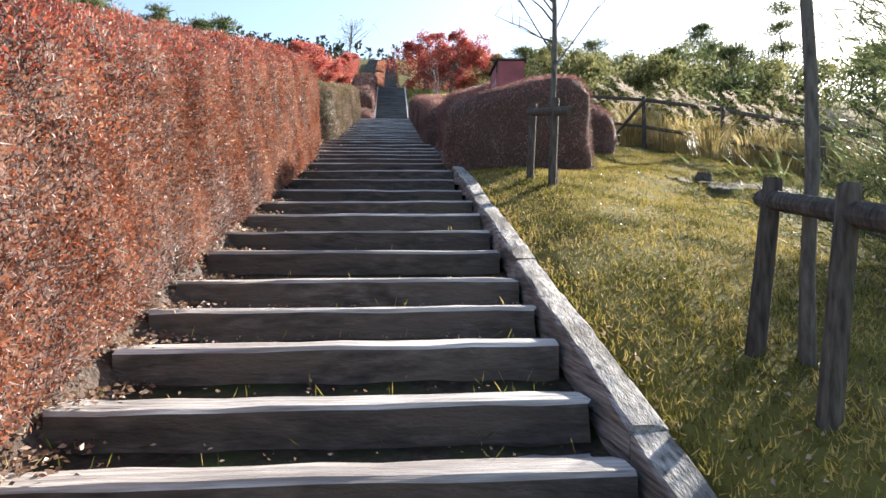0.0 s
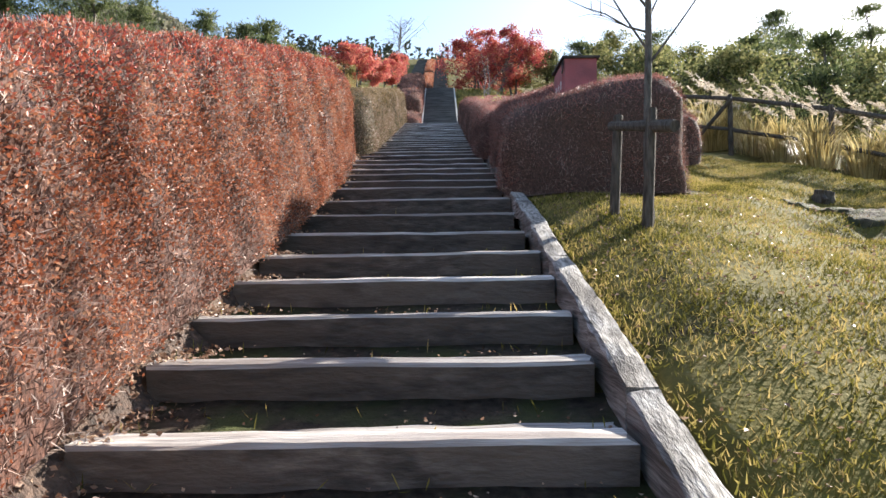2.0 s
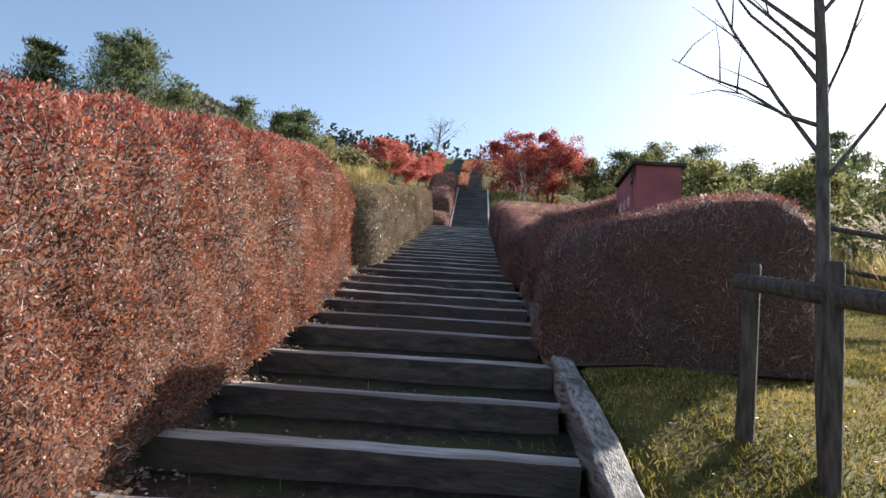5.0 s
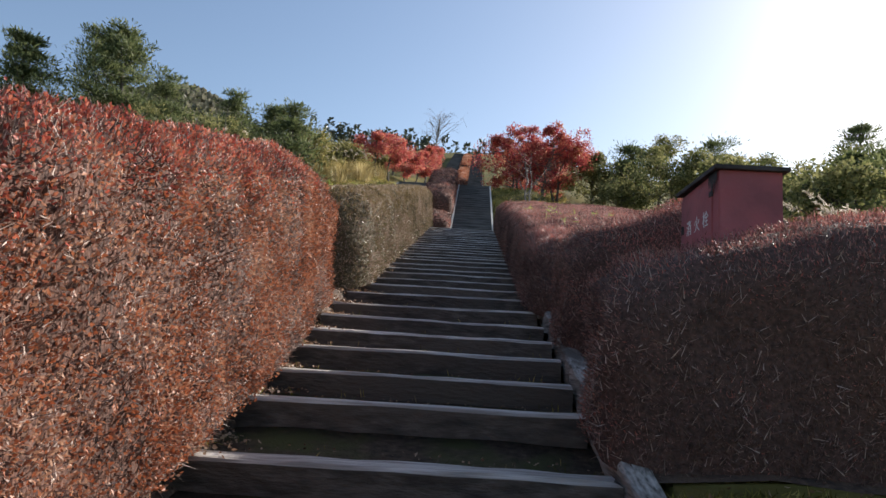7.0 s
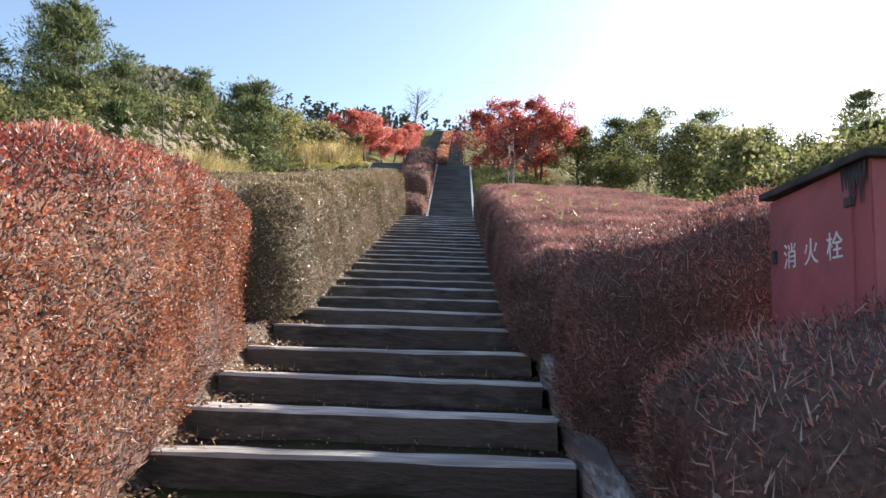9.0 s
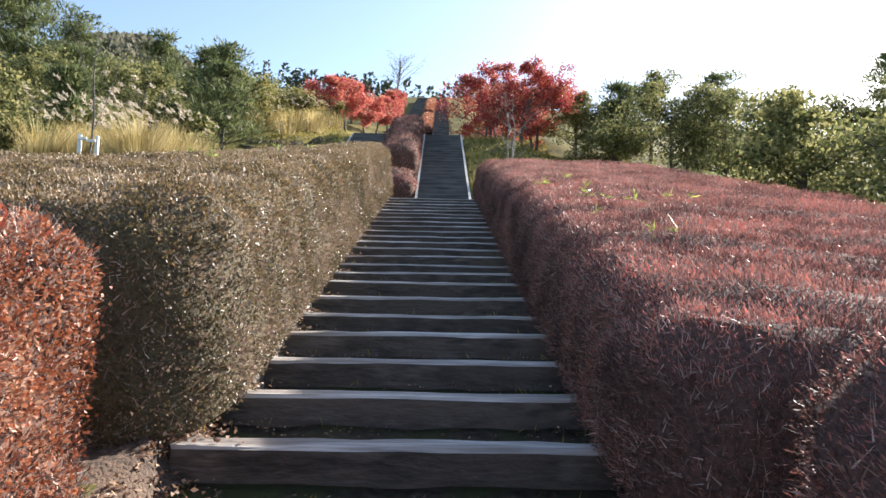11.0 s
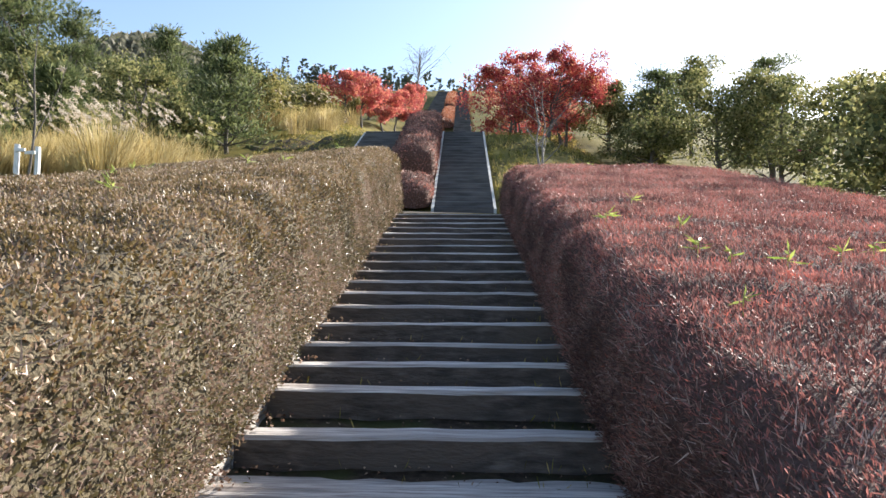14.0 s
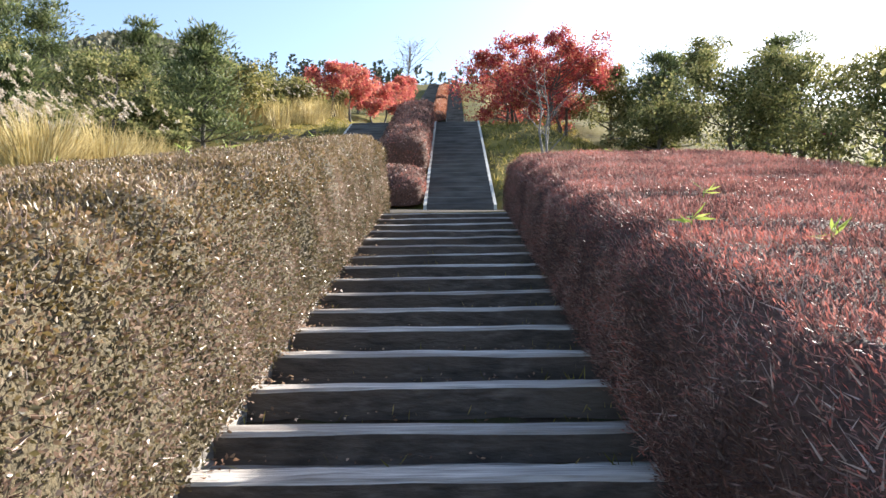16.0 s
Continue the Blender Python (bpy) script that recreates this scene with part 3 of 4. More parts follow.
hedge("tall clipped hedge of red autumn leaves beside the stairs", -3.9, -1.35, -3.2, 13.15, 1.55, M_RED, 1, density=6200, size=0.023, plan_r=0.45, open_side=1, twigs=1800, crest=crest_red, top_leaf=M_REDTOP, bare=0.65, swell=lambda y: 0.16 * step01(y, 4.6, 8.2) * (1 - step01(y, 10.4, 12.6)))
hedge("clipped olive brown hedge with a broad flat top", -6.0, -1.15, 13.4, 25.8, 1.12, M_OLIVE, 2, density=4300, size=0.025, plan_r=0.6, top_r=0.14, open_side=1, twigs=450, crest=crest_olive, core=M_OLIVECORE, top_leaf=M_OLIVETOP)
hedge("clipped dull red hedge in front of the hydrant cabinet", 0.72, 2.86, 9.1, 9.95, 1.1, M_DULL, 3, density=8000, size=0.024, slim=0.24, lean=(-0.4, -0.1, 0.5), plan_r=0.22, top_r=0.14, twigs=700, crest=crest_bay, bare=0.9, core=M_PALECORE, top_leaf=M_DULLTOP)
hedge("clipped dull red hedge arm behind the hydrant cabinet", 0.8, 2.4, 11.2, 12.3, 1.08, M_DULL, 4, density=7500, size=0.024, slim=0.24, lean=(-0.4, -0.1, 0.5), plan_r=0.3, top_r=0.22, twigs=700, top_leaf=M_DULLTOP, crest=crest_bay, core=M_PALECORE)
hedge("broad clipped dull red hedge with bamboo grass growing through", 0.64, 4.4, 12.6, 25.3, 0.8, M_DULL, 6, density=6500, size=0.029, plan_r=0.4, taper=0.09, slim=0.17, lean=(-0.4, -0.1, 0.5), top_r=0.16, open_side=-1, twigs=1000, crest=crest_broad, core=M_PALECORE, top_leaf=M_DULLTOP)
# strip of hedges between the two far stairs
for k, (a, b, h) in enumerate(((29.9, 31.6, 0.6), (32.4, 39.0, 1.0), (40.6, 43.0, 0.9), (75.0, 90.0, 0.8), (93.0, 116.0, 0.9))):
    # The two nearest use the darker leaf to stand for their shaded fronts.
    hedge("far clipped russet hedge between two stairs", -2.1, -0.82, a, b, h, M_DULL if k < 2 else M_RED, 20 + k, density=(900, 700, 300, 120, 60)[k], size=(0.05, 0.05, 0.09, 0.14, 0.2)[k],
          plan_r=0.3, cell=(0.3, 0.3, 0.5, 0.6, 0.6)[k], twigs=0)


# ---- plants ----
def broad_tree(name, label, x, y, h, spread, leaf, seed, leaves=5000, size=0.08, trunk_r=0.09, first=0.35, n_limbs=14, lean=0.0, bark=None, clump=0.35, category="tree", stems=1, flat=0.8, sink=0.0):
    """A tapered trunk with forking limbs, and a crown of loose leaf clumps about the limb ends."""
    r = np.random.default_rng(seed)
    th = tagged(new(name), label, category)
    th.location = (x, y, at_land(x, y) - 0.03 - sink)
    tubes, ends = [], []
    for s in range(stems):
        a0 = r.uniform(0, 6.28)
        off = np.array([math.cos(a0), math.sin(a0), 0]) * (0.12 * (stems > 1))
        out = np.array([math.cos(a0), math.sin(a0), 0]) * (spread * 0.35 * (stems > 1))
        trunk = np.array([off + out * (k / 6) ** 1.4 + np.array([lean * h * (k / 6) ** 1.5, 0, h * 0.93 * k / 6]) + (r.normal(0, 0.015 * h, 3) * (1, 1, 0) if k else 0) for k in range(7)])
        tr = trunk_r * np.array([1.25, 0.9, 0.75, 0.6, 0.42, 0.26, 0.1])
        tubes.append(tube(trunk, tr, 8))
        for q in range(max(3, n_limbs // stems)):
            t = first + (0.97 - first) * (q + r.random()) / max(3, n_limbs // stems)
            p0 = np.array([np.interp(t * 6, range(7), trunk[:, i]) for i in range(3)])
            a = r.uniform(0, 6.28)
            # crown outline: widest in its lower middle
            u = (t - first) / (1 - first)
            reach = spread * (0.55 + 0.55 * math.sin(min(1, u * 1.15 + 0.12) * math.pi)) * r.uniform(0.6, 1.1) * 0.75
            d = np.array([math.cos(a), math.sin(a), r.uniform(0.25, 0.8) * flat])
            path = np.array([p0 + d * reach * k + np.array([0, 0, 0.12 * reach * k * k]) + r.normal(0, 0.03 * reach, 3) * (k > 0) for k in (0, 0.35, 0.7, 1)])
            tubes.append(tube(path, trunk_r * 0.42 * np.array([1, 0.7, 0.45, 0.15]) * (1.1 - 0.6 * u), 5))
            ends.append((path[3], reach))
            for _ in range(3):
                b = path[1] + (path[3] - path[1]) * r.random()
                d2 = unit(np.array([math.cos(a), math.sin(a), 0.5]) + r.normal(0, 0.7, 3))
                e = b + d2 * reach * 0.5
                tubes.append(tube(np.array([b, (b + e) / 2 + r.normal(0, 0.02 * reach, 3), e]), trunk_r * 0.16 * np.array([1, 0.6, 0.2]), 4))
                ends.append((e, reach * 0.6))
        ends.append((trunk[6], spread * 0.4))
    v, f = join(tubes)
    me = array_mesh("trunk", v, f)
    me.shade_smooth()
    link_mesh("trunk", me, bark or M_BARK, th)
    if leaves:
        k = r.choice(len(ends), leaves)
        c = np.array([e[0] for e in ends])[k]
        w = np.array([e[1] for e in ends])[k][:, None]
        q = c + np.clip(r.normal(0, 1, (leaves, 3)), -1.5, 1.5) * np.array([1, 1, 0.6]) * (clump * np.maximum(w, 0.25 * spread))
        q[:, 2] = np.maximum(q[:, 2], 0.05)
        ax = unit(q - c) * 0.4 + r.normal(0, 0.6, (leaves, 3))
        link_mesh("crown", leaf_mesh("crown", q, ax, r, size, size * 0.6), leaf, th)
    return th


def pine(label, x, y, h, spread, seed, sprays=5200, size=0.28, leaf=None, first=0.15, trunk_r=0.12, slim=0.2):
    """A pine: a straight trunk with whorls of rising limbs that carry tufts of needles."""
    r = np.random.default_rng(seed)
    th = tagged(new("pine_tree"), label, "pine tree")
    th.location = (x, y, at_land(x, y) - 0.05)
    trunk = np.array([(r.normal(0, 0.012 * h) * (k > 0), r.normal(0, 0.012 * h) * (k > 0), h * k / 8) for k in range(9)])
    tubes = [tube(trunk, trunk_r * np.array([1.2, 1, 0.88, 0.76, 0.62, 0.48, 0.34, 0.2, 0.05]), 8)]
    tips, weight = [trunk[8]], [0.35]
    z = first * h
    while z < 0.97 * h:
        u = z / h
        reach = spread * (1.05 - u) ** 0.75 * (0.75 + 0.35 * math.sin(z * 5 + seed))
        a0 = r.uniform(0, 6.28)
        for q in range(5):
            if r.random() < 0.12:
                continue
            a = a0 + q * 1.2566 + r.normal(0, 0.25)
            ln = reach * r.uniform(0.6, 1.15)
            p0 = np.array([np.interp(u * 8, range(9), trunk[:, i]) for i in range(3)])
            d = np.array([math.cos(a), math.sin(a), 0.18 + 0.5 * u])
            path = np.array([p0 + d * ln * k + np.array([0, 0, 0.16 * ln * k * k]) for k in (0, 0.4, 0.75, 1)])
            tubes.append(tube(path, trunk_r * (1.1 - u) * 0.4 * np.array([1, 0.7, 0.45, 0.2]), 5))
            for k in (0.6, 0.82, 1.0):
                tips.append(p0 + d * ln * k + np.array([0, 0, 0.16 * ln * k * k]) + r.normal(0, 0.12 * ln, 3) * (1, 1, 0.35))
                weight.append(0.17 * ln + 0.1)
        z += h * r.uniform(0.055, 0.085)
    v, f = join(tubes)
    me = array_mesh("trunk", v, f)
    me.shade_smooth()
    link_mesh("trunk", me, M_BARK, th)
    k = r.choice(len(tips), sprays)
    c, w = np.array(tips)[k], np.array(weight)[k][:, None]
    q = c + r.normal(0, 1, (sprays, 3)) * (1, 1, 0.28) * w
    ax = unit(q - c) * 0.7 + np.array([0, 0, 0.55]) + r.normal(0, 0.35, (sprays, 3))
    link_mesh("crown", leaf_mesh("crown", q, ax, r, size, size * slim, blade=slim < 0.1), leaf or M_PINE, th)
    return th


def pampas(label, x, y, seed, h=1.5, spread=0.55, blades=420, plumes=14, name="pampas_clump"):
    """A clump of tall grass: arching blades and pale feathery plumes on stalks."""
    r = np.random.default_rng(seed)
    th = tagged(new(name), label, "grass clump", group="pampas grass")
    th.location = (x, y, at_land(x, y) - 0.02)
    a, rad = r.uniform(0, 6.28, blades), spread * 0.5 * np.sqrt(r.random(blades))
    p0 = np.stack([rad * np.cos(a), rad * np.sin(a), np.zeros(blades)], 1)
    ln = h * r.uniform(0.45, 0.95, blades)[:, None]
    out = np.stack([np.cos(a), np.sin(a), np.zeros(blades)], 1) * (0.25 + 0.5 * r.random((blades, 1))) * spread
    p1, p2 = p0 + out * 0.4 + [0, 0, 0.6] * ln, p0 + out * 1.3 + [0, 0, 0.85] * ln
    sd = unit(np.cross(out, [0, 0, 1.0])) * 0.008
    v = np.stack([p0 - sd, p0 + sd, p1 - sd, p1 + sd, p2], 1).reshape(-1, 3)
    i = np.arange(blades)[:, None] * 5
    f = np.concatenate([i + [0, 1, 3], i + [0, 3, 2], i + [2, 3, 4]], 0)
    tagged(link_mesh("blade_tuft", array_mesh("blade_tuft", v, f), M_STRAW, th), kind="stuff")
    if plumes:
        pts, axs = [], []
        for _ in range(plumes):
            aa, rr = r.uniform(0, 6.28), spread * r.random()
            top = np.array([rr * math.cos(aa), rr * math.sin(aa), h * r.uniform(0.85, 1.15)])
            bend = np.array([-0.75, 0.2, 0.55]) + r.normal(0, 0.2, 3)
            for k in range(34):
                pts.append(top + bend * 0.22 * k / 34)
                axs.append(bend * 0.6 + r.normal(0, 0.4, 3))
        tagged(link_mesh("plume_tuft", leaf_mesh("plume_tuft", np.array(pts), np.array(axs), r, 0.075, 0.016), M_PLUME, th, "pale silky seed heads"), kind="stuff")
    return th


def bamboo_grass(x, y, z, seed, n=9, size=0.16):
    r = np.random.default_rng(seed)
    th = tagged(new("bamboo_grass"), "bright green bamboo grass sprig poking through the hedge", "plant", group="sprigs in the hedge")
    th.location = (x, y, z)
    v, f = tube(np.array([(0, 0, -0.25), (0.01, 0, 0), (0.02, 0.01, size * 0.5)]), np.array([0.003, 0.003, 0.002]), 5)
    link_mesh("stem", array_mesh("stem", v, f), M_SASA, th)
    p = np.stack([np.full(n, 0.015), np.zeros(n), r.uniform(0, size * 0.5, n)], 1)
    ax = r.normal(0, 1, (n, 3)) * (1, 1, 0.35) + (0, 0, 0.35)
    link_mesh("leaf_spray", leaf_mesh("leaf_spray", p, ax, r, size, size * 0.16), M_SASA, th)
    return th


# ---- hydrant cabinet ----
def character(name, text, size, m, parent):
    """One painted character from the built-in font, as a thin mesh."""
    cu = bpy.data.curves.new(name, "FONT")
    cu.body, cu.size, cu.extrude, cu.align_x = text, size, 0.001, "CENTER"
    tmp = bpy.data.objects.new(name, cu)
    me = bpy.data.meshes.new_from_object(tmp)
    bpy.data.objects.remove(tmp)
    ob = link_mesh(name, me, M_WHITE, parent, "white painted character")
    ob.matrix_basis = m
    return ob


def hydrant_cabinet():
    x0, x1, y0, y1 = 1.6, 2.0, 10.02, 10.78
    floor_z = at_land(1.8, 10.4) - 0.05
    th = tagged(new("hydrant_cabinet"), "faded red fire hydrant cabinet with a dark sloping roof", "cabinet")
    th.location = ((x0 + x1) / 2, (y0 + y1) / 2, floor_z)
    hx, hy = (x1 - x0) / 2, (y1 - y0) / 2
    zf, zb = 4.38 - floor_z, 4.36 - floor_z
    bm = bmesh.new()
    vs = [bm.verts.new(p) for p in ((-hx, -hy, 0), (hx, -hy, 0), (hx, hy, 0), (-hx, hy, 0), (-hx, -hy, zf), (hx, -hy, zf), (hx, hy, zb), (-hx, hy, zb))]
    for q in ((0, 1, 5, 4), (1, 2, 6, 5), (2, 3, 7, 6), (3, 0, 4, 7), (4, 5, 6, 7), (3, 2, 1, 0)):
        bm.faces.new([vs[k] for k in q])
    bmesh.ops.bevel(bm, geom=bm.edges[:], offset=0.006, segments=2, affect="EDGES")
    part("body", bm, M_BOX, th)
    bm = box_bm(2 * hx + 0.07, 2 * hy + 0.07, 0.03, 0.006, (0, 0, (zf + zb) / 2 + 0.017))
    part("roof", bm, M_ROOF, th, "black tarred roof sheet")
    door = part("door", box_bm(0.012, 2 * hy - 0.13, zf - 0.12, 0.003, (-hx - 0.004, 0.045, zf / 2)), M_BOX, th, "red painted access door")
    part("hinge", box_bm(0.014, 0.05, 0.035, 0.003, (-hx - 0.01, -hy + 0.12, zf - 0.14)), M_ROOF, door, "dark rusted hinge")
    part("latch", box_bm(0.018, 0.03, 0.06, 0.004, (-hx - 0.014, hy - 0.07, zf - 0.28)), M_ROOF, door, "dark rusted latch")
    for k, ch in enumerate("消火栓"):
        character("character", ch, 0.115, Matrix.Translation((-hx - 0.0115, hy - 0.2 - 0.17 * k, zf - 0.33)) @ pose(0, 0, 0, 90, 0, -90), door)
    stain = bmesh.new()
    r = np.random.default_rng(8)
    for k in range(7):
        y, w, ln = -hy + 0.02 + 0.022 * k, 0.016, r.uniform(0.05, 0.16)
        q = [(-hx - 0.0115, y - w, zf - 0.002), (-hx - 0.0115, y + w, zf - 0.002), (-hx - 0.0115, y + w * 0.3, zf - ln), (-hx - 0.0115, y - w * 0.3, zf - ln)]
        stain.faces.new([stain.verts.new(p) for p in q])
    tagged(part("tar_drip", stain, M_ROOF, th, "tar run down from the roof edge"), kind="stuff")
    return th


hydrant_cabinet()


# ---- staked young trees ----
def log_mesh_parts(name, p0, p1, r0, r1, parent, label="", sides=10):
    path = np.array([np.array(p0) + (np.array(p1) - np.array(p0)) * k for k in (0, 0.02, 0.35, 0.7, 0.98, 1)])
    v, f = tube(path, np.array([r0 * 0.9, r0, r0 * 0.97, r1 * 1.02, r1, r1 * 0.9]), sides)
    me = bpy.data.meshes.new(name)
    faces = [tuple(q) for q in f] + [tuple(range(sides))[::-1], tuple(5 * sides + k for k in range(sides))]
    me.from_pydata([tuple(q) for q in v], [], faces)
    me.update()
    return link_mesh(name, me, M_LOG, parent, label)


def tree_stake(far, near, height, reach, label, tilt=0.06):
    """Two upright logs with a crossbar that holds a young tree."""
    th = tagged(new("tree_stake"), label, "tree stake", group="stakes of the young trees")
    ox, oy = near
    oz = at_land(ox, oy) - 0.1
    th.location = (ox, oy, oz)
    fz = at_land(*far) - 0.1 - oz
    a, b = np.array([far[0] - ox, far[1] - oy, fz]), np.array([0, 0, 0.0])
    log_mesh_parts("post", b, b + [tilt, 0.02, height + 0.1], 0.046, 0.043, th)
    log_mesh_parts("post", a, a + [tilt, 0.02, height + 0.02], 0.045, 0.042, th)
    d = (b - a) * (1, 1, 0)
    d = d / np.linalg.norm(d)
    z = height - 0.08
    log_mesh_parts("crossbar", a - d * 0.1 + [tilt - 0.02, 0, z + 0.02], b + d * reach + [tilt + 0.02, 0, z - 0.02], 0.045, 0.05, th)
    return th


tree_stake((1.56, 7.55), (1.69, 7.02), 0.95, 0.28, "log tree stake with crossbar beside the stairs")
tree_stake((1.55, 2.68), (1.5, 2.1), 0.85, 0.5, "leaning log tree stake with crossbar in shade", tilt=0.12)


def sapling(x, y, h, seed, r0, label, limbs):
    r = np.random.default_rng(seed)
    th = tagged(new("young_tree"), label, "tree")
    th.location = (x, y, at_land(x, y) - 0.03)
    trunk = np.array([(0.02 * math.sin(k * 1.3 + seed), 0.015 * math.cos(k * 1.7), h * k / 8) for k in range(9)])
    v, f = tube(trunk, r0 * np.array([1.25, 1, 0.95, 0.88, 0.78, 0.65, 0.5, 0.3, 0.1]), 9)
    me = array_mesh("trunk", v, f)
    me.shade_smooth()
    link_mesh("trunk", me, M_BARK, th)
    for t, a, up, ln in limbs:
        p0 = np.array([np.interp(t * 8, range(9), trunk[:, i]) for i in range(3)])
        d = np.array([math.cos(a), math.sin(a), up])
        path = np.array([p0 + d * ln * k + np.array([0, 0, 0.08 * ln * k * k]) + r.normal(0, 0.015 * ln, 3) * (k > 0) for k in (0, 0.25, 0.5, 0.75, 1)])
        tubes = [tube(path, r0 * 0.36 * np.array([1, 0.7, 0.5, 0.32, 0.12]), 6)]
        for _ in range(6):
            b = path[1] + (path[4] - path[1]) * r.random()
            e = b + unit(d + r.normal(0, 0.45, 3)) * ln * r.uniform(0.2, 0.5)
            tubes.append(tube(np.array([b, (b + e) / 2 + r.normal(0, 0.01, 3), e]), r0 * 0.13 * np.array([1, 0.6, 0.2]), 4))
        v, f = join(tubes)
        me = array_mesh("branch", v, f)
        me.shade_smooth()
        link_mesh("branch", me, M_BARK, th)
    return th


sapling(1.76, 7.15, 3.9, 3, 0.033, "bare young tree with thin trunk tied to a stake",
        [(0.34, 0.05, 1.25, 1.0), (0.37, 2.95, 1.7, 0.75), (0.41, 3.15, 0.35, 0.7), (0.44, 0.4, 2.0, 0.6), (0.46, 3.3, 0.9, 0.7), (0.49, 2.4, 1.3, 0.7), (0.52, 2.75, 1.0, 1.0), (0.55, 0.1, 1.3, 0.8),
         (0.58, 3.0, 0.45, 0.9), (0.62, 3.4, 0.9, 0.8), (0.66, 0.6, 1.1, 0.7), (0.7, 3.3, 0.8, 0.9), (0.75, 2.4, 1.2, 0.7), (0.8, 5.2, 1.2, 0.6), (0.84, 3.0, 1.4, 0.6), (0.86, 0.9, 1.4, 0.5)])
sapling(1.74, 2.55, 3.4, 4, 0.031, "bare young tree trunk behind a leaning stake", [(0.7, 0.3, 1.0, 0.9), (0.8, 2.6, 1.0, 0.8), (0.85, 4.6, 1.2, 0.7)])

# ---- the right-hand bank: log fence, pampas, pines ----
def log_fence(points, height, label):
    th = tagged(new("log_fence"), label, "fence")
    th.location = (points[0][0], points[0][1], at_land(*points[0]))
    o = np.array(th.location)
    tops = []
    for x, y in points:
        p = np.array([x, y, at_land(x, y) - 0.15]) - o
        log_mesh_parts("post", p, p + [0, 0, height + 0.2], 0.05, 0.045, th)
        tops.append(p + [0, 0, height + 0.1])
    for k, (a, b) in enumerate(zip(tops, tops[1:])):
        side = np.array([0.05, -0.06, 0])
        log_mesh_parts("rail", a + side, b + side, 0.042, 0.04, th)
        log_mesh_parts("rail", a + side - [0, 0, 0.62], b + side - [0, 0, 0.6], 0.04, 0.036, th)
    a, b = tops[1], tops[0]
    log_mesh_parts("brace", a + [0.0, -0.1, 0.0], a * 0.45 + b * 0.55 + [-0.1, -0.25, -height - 0.1], 0.04, 0.035, th)
    return th


log_fence([(4.6, 16.6), (5.7, 14.9), (6.7, 13.2), (7.7, 11.5), (8.7, 9.8)], 1.15, "rustic log fence among tall pampas grass")
r0 = np.random.default_rng(77)
for k in range(46):
    t = r0.random()
    x, y = 5.0 + 4.6 * t + r0.normal(0, 0.5) + 0.6, 17.0 - 7.4 * t + r0.normal(0, 0.7)
    pampas("dry pampas grass clump with bright silver plumes", x, y, 300 + k, h=r0.uniform(0.95, 1.5), spread=0.6, blades=190, plumes=int(r0.integers(3, 9)))
pine("young pine with dark green needles over the bank", 3.7, 3.4, 2.6, 1.8, 11, sprays=26000, size=0.13, slim=0.08, trunk_r=0.06, first=0.06)
pine("young pine with dark green needles over the bank", 6.2, 6.6, 2.4, 1.3, 12, sprays=16000, size=0.13, slim=0.08, trunk_r=0.06, first=0.06)
# Extra pine, mostly out of view, added to shade the lower lawn.
pine("young pine with dark green needles over the bank", 4.5, 3.9, 2.9, 1.6, 13, sprays=20000, size=0.13, slim=0.08, trunk_r=0.06, first=0.05)
for k, (x, y, h, s, kind) in enumerate(((7.6, 24.5, 4.0, 1.7, 0), (8.8, 21.5, 4.0, 1.9, 0), (9.9, 19.0, 4.3, 1.8, 1), (11.0, 17.6, 4.4, 2.0, 0), (11.6, 15.4, 4.6, 1.9, 1), (12.6, 13.6, 4.6, 1.9, 0),
                                        (13.4, 11.4, 5.0, 2.0, 1), (14.2, 9.3, 5.0, 2.0, 0), (10.2, 24.0, 4.6, 1.9, 1), (14.6, 16.5, 5.6, 2.2, 1), (16.0, 12.0, 6.0, 2.3, 1))):
    if kind:
        pine("hazy green pine in the wood edge", x, y, h * 0.8, s * 0.9, 400 + k, sprays=4200, size=0.2)
    else:
        broad_tree("broadleaf_tree", "dense evergreen tree in the wood edge", x, y, h * 0.72, s * 0.95, M_BUSH, 400 + k, leaves=5200, size=0.125, first=0.12, n_limbs=22)
for k, (x, y, h, s, kind) in enumerate(((8.2, 41.8, 4.0, 1.7, 1), (6.6, 43.5, 3.0, 1.3, 0), (9.6, 38.5, 3.9, 1.9, 0), (10.9, 36.2, 4.4, 2.0, 0), (12.2, 34.2, 4.6, 2.0, 0), (13.4, 32.0, 4.7, 2.1, 0), (14.8, 30.4, 5.4, 2.0, 1),
                                        (12.0, 39.5, 5.0, 2.1, 1), (16.0, 34.0, 6.4, 2.4, 1), (7.4, 39.6, 2.0, 1.4, 0), (15.4, 27.8, 5.0, 2.2, 0), (18.5, 31.0, 7.4, 2.6, 1), (20.5, 25.0, 7.0, 2.6, 1), (10.6, 44.5, 4.4, 2.0, 0))):
    if kind:
        pine("tall green pine behind the shrubs", x, y, h * 1.02, s, 450 + k, sprays=6500, size=0.2)
    else:
        broad_tree("broadleaf_tree", "dense dark evergreen tree along the bank", x, y, h * 0.98, s * 1.12, M_BUSH, 450 + k, leaves=8500, size=0.125, first=0.1, n_limbs=24)


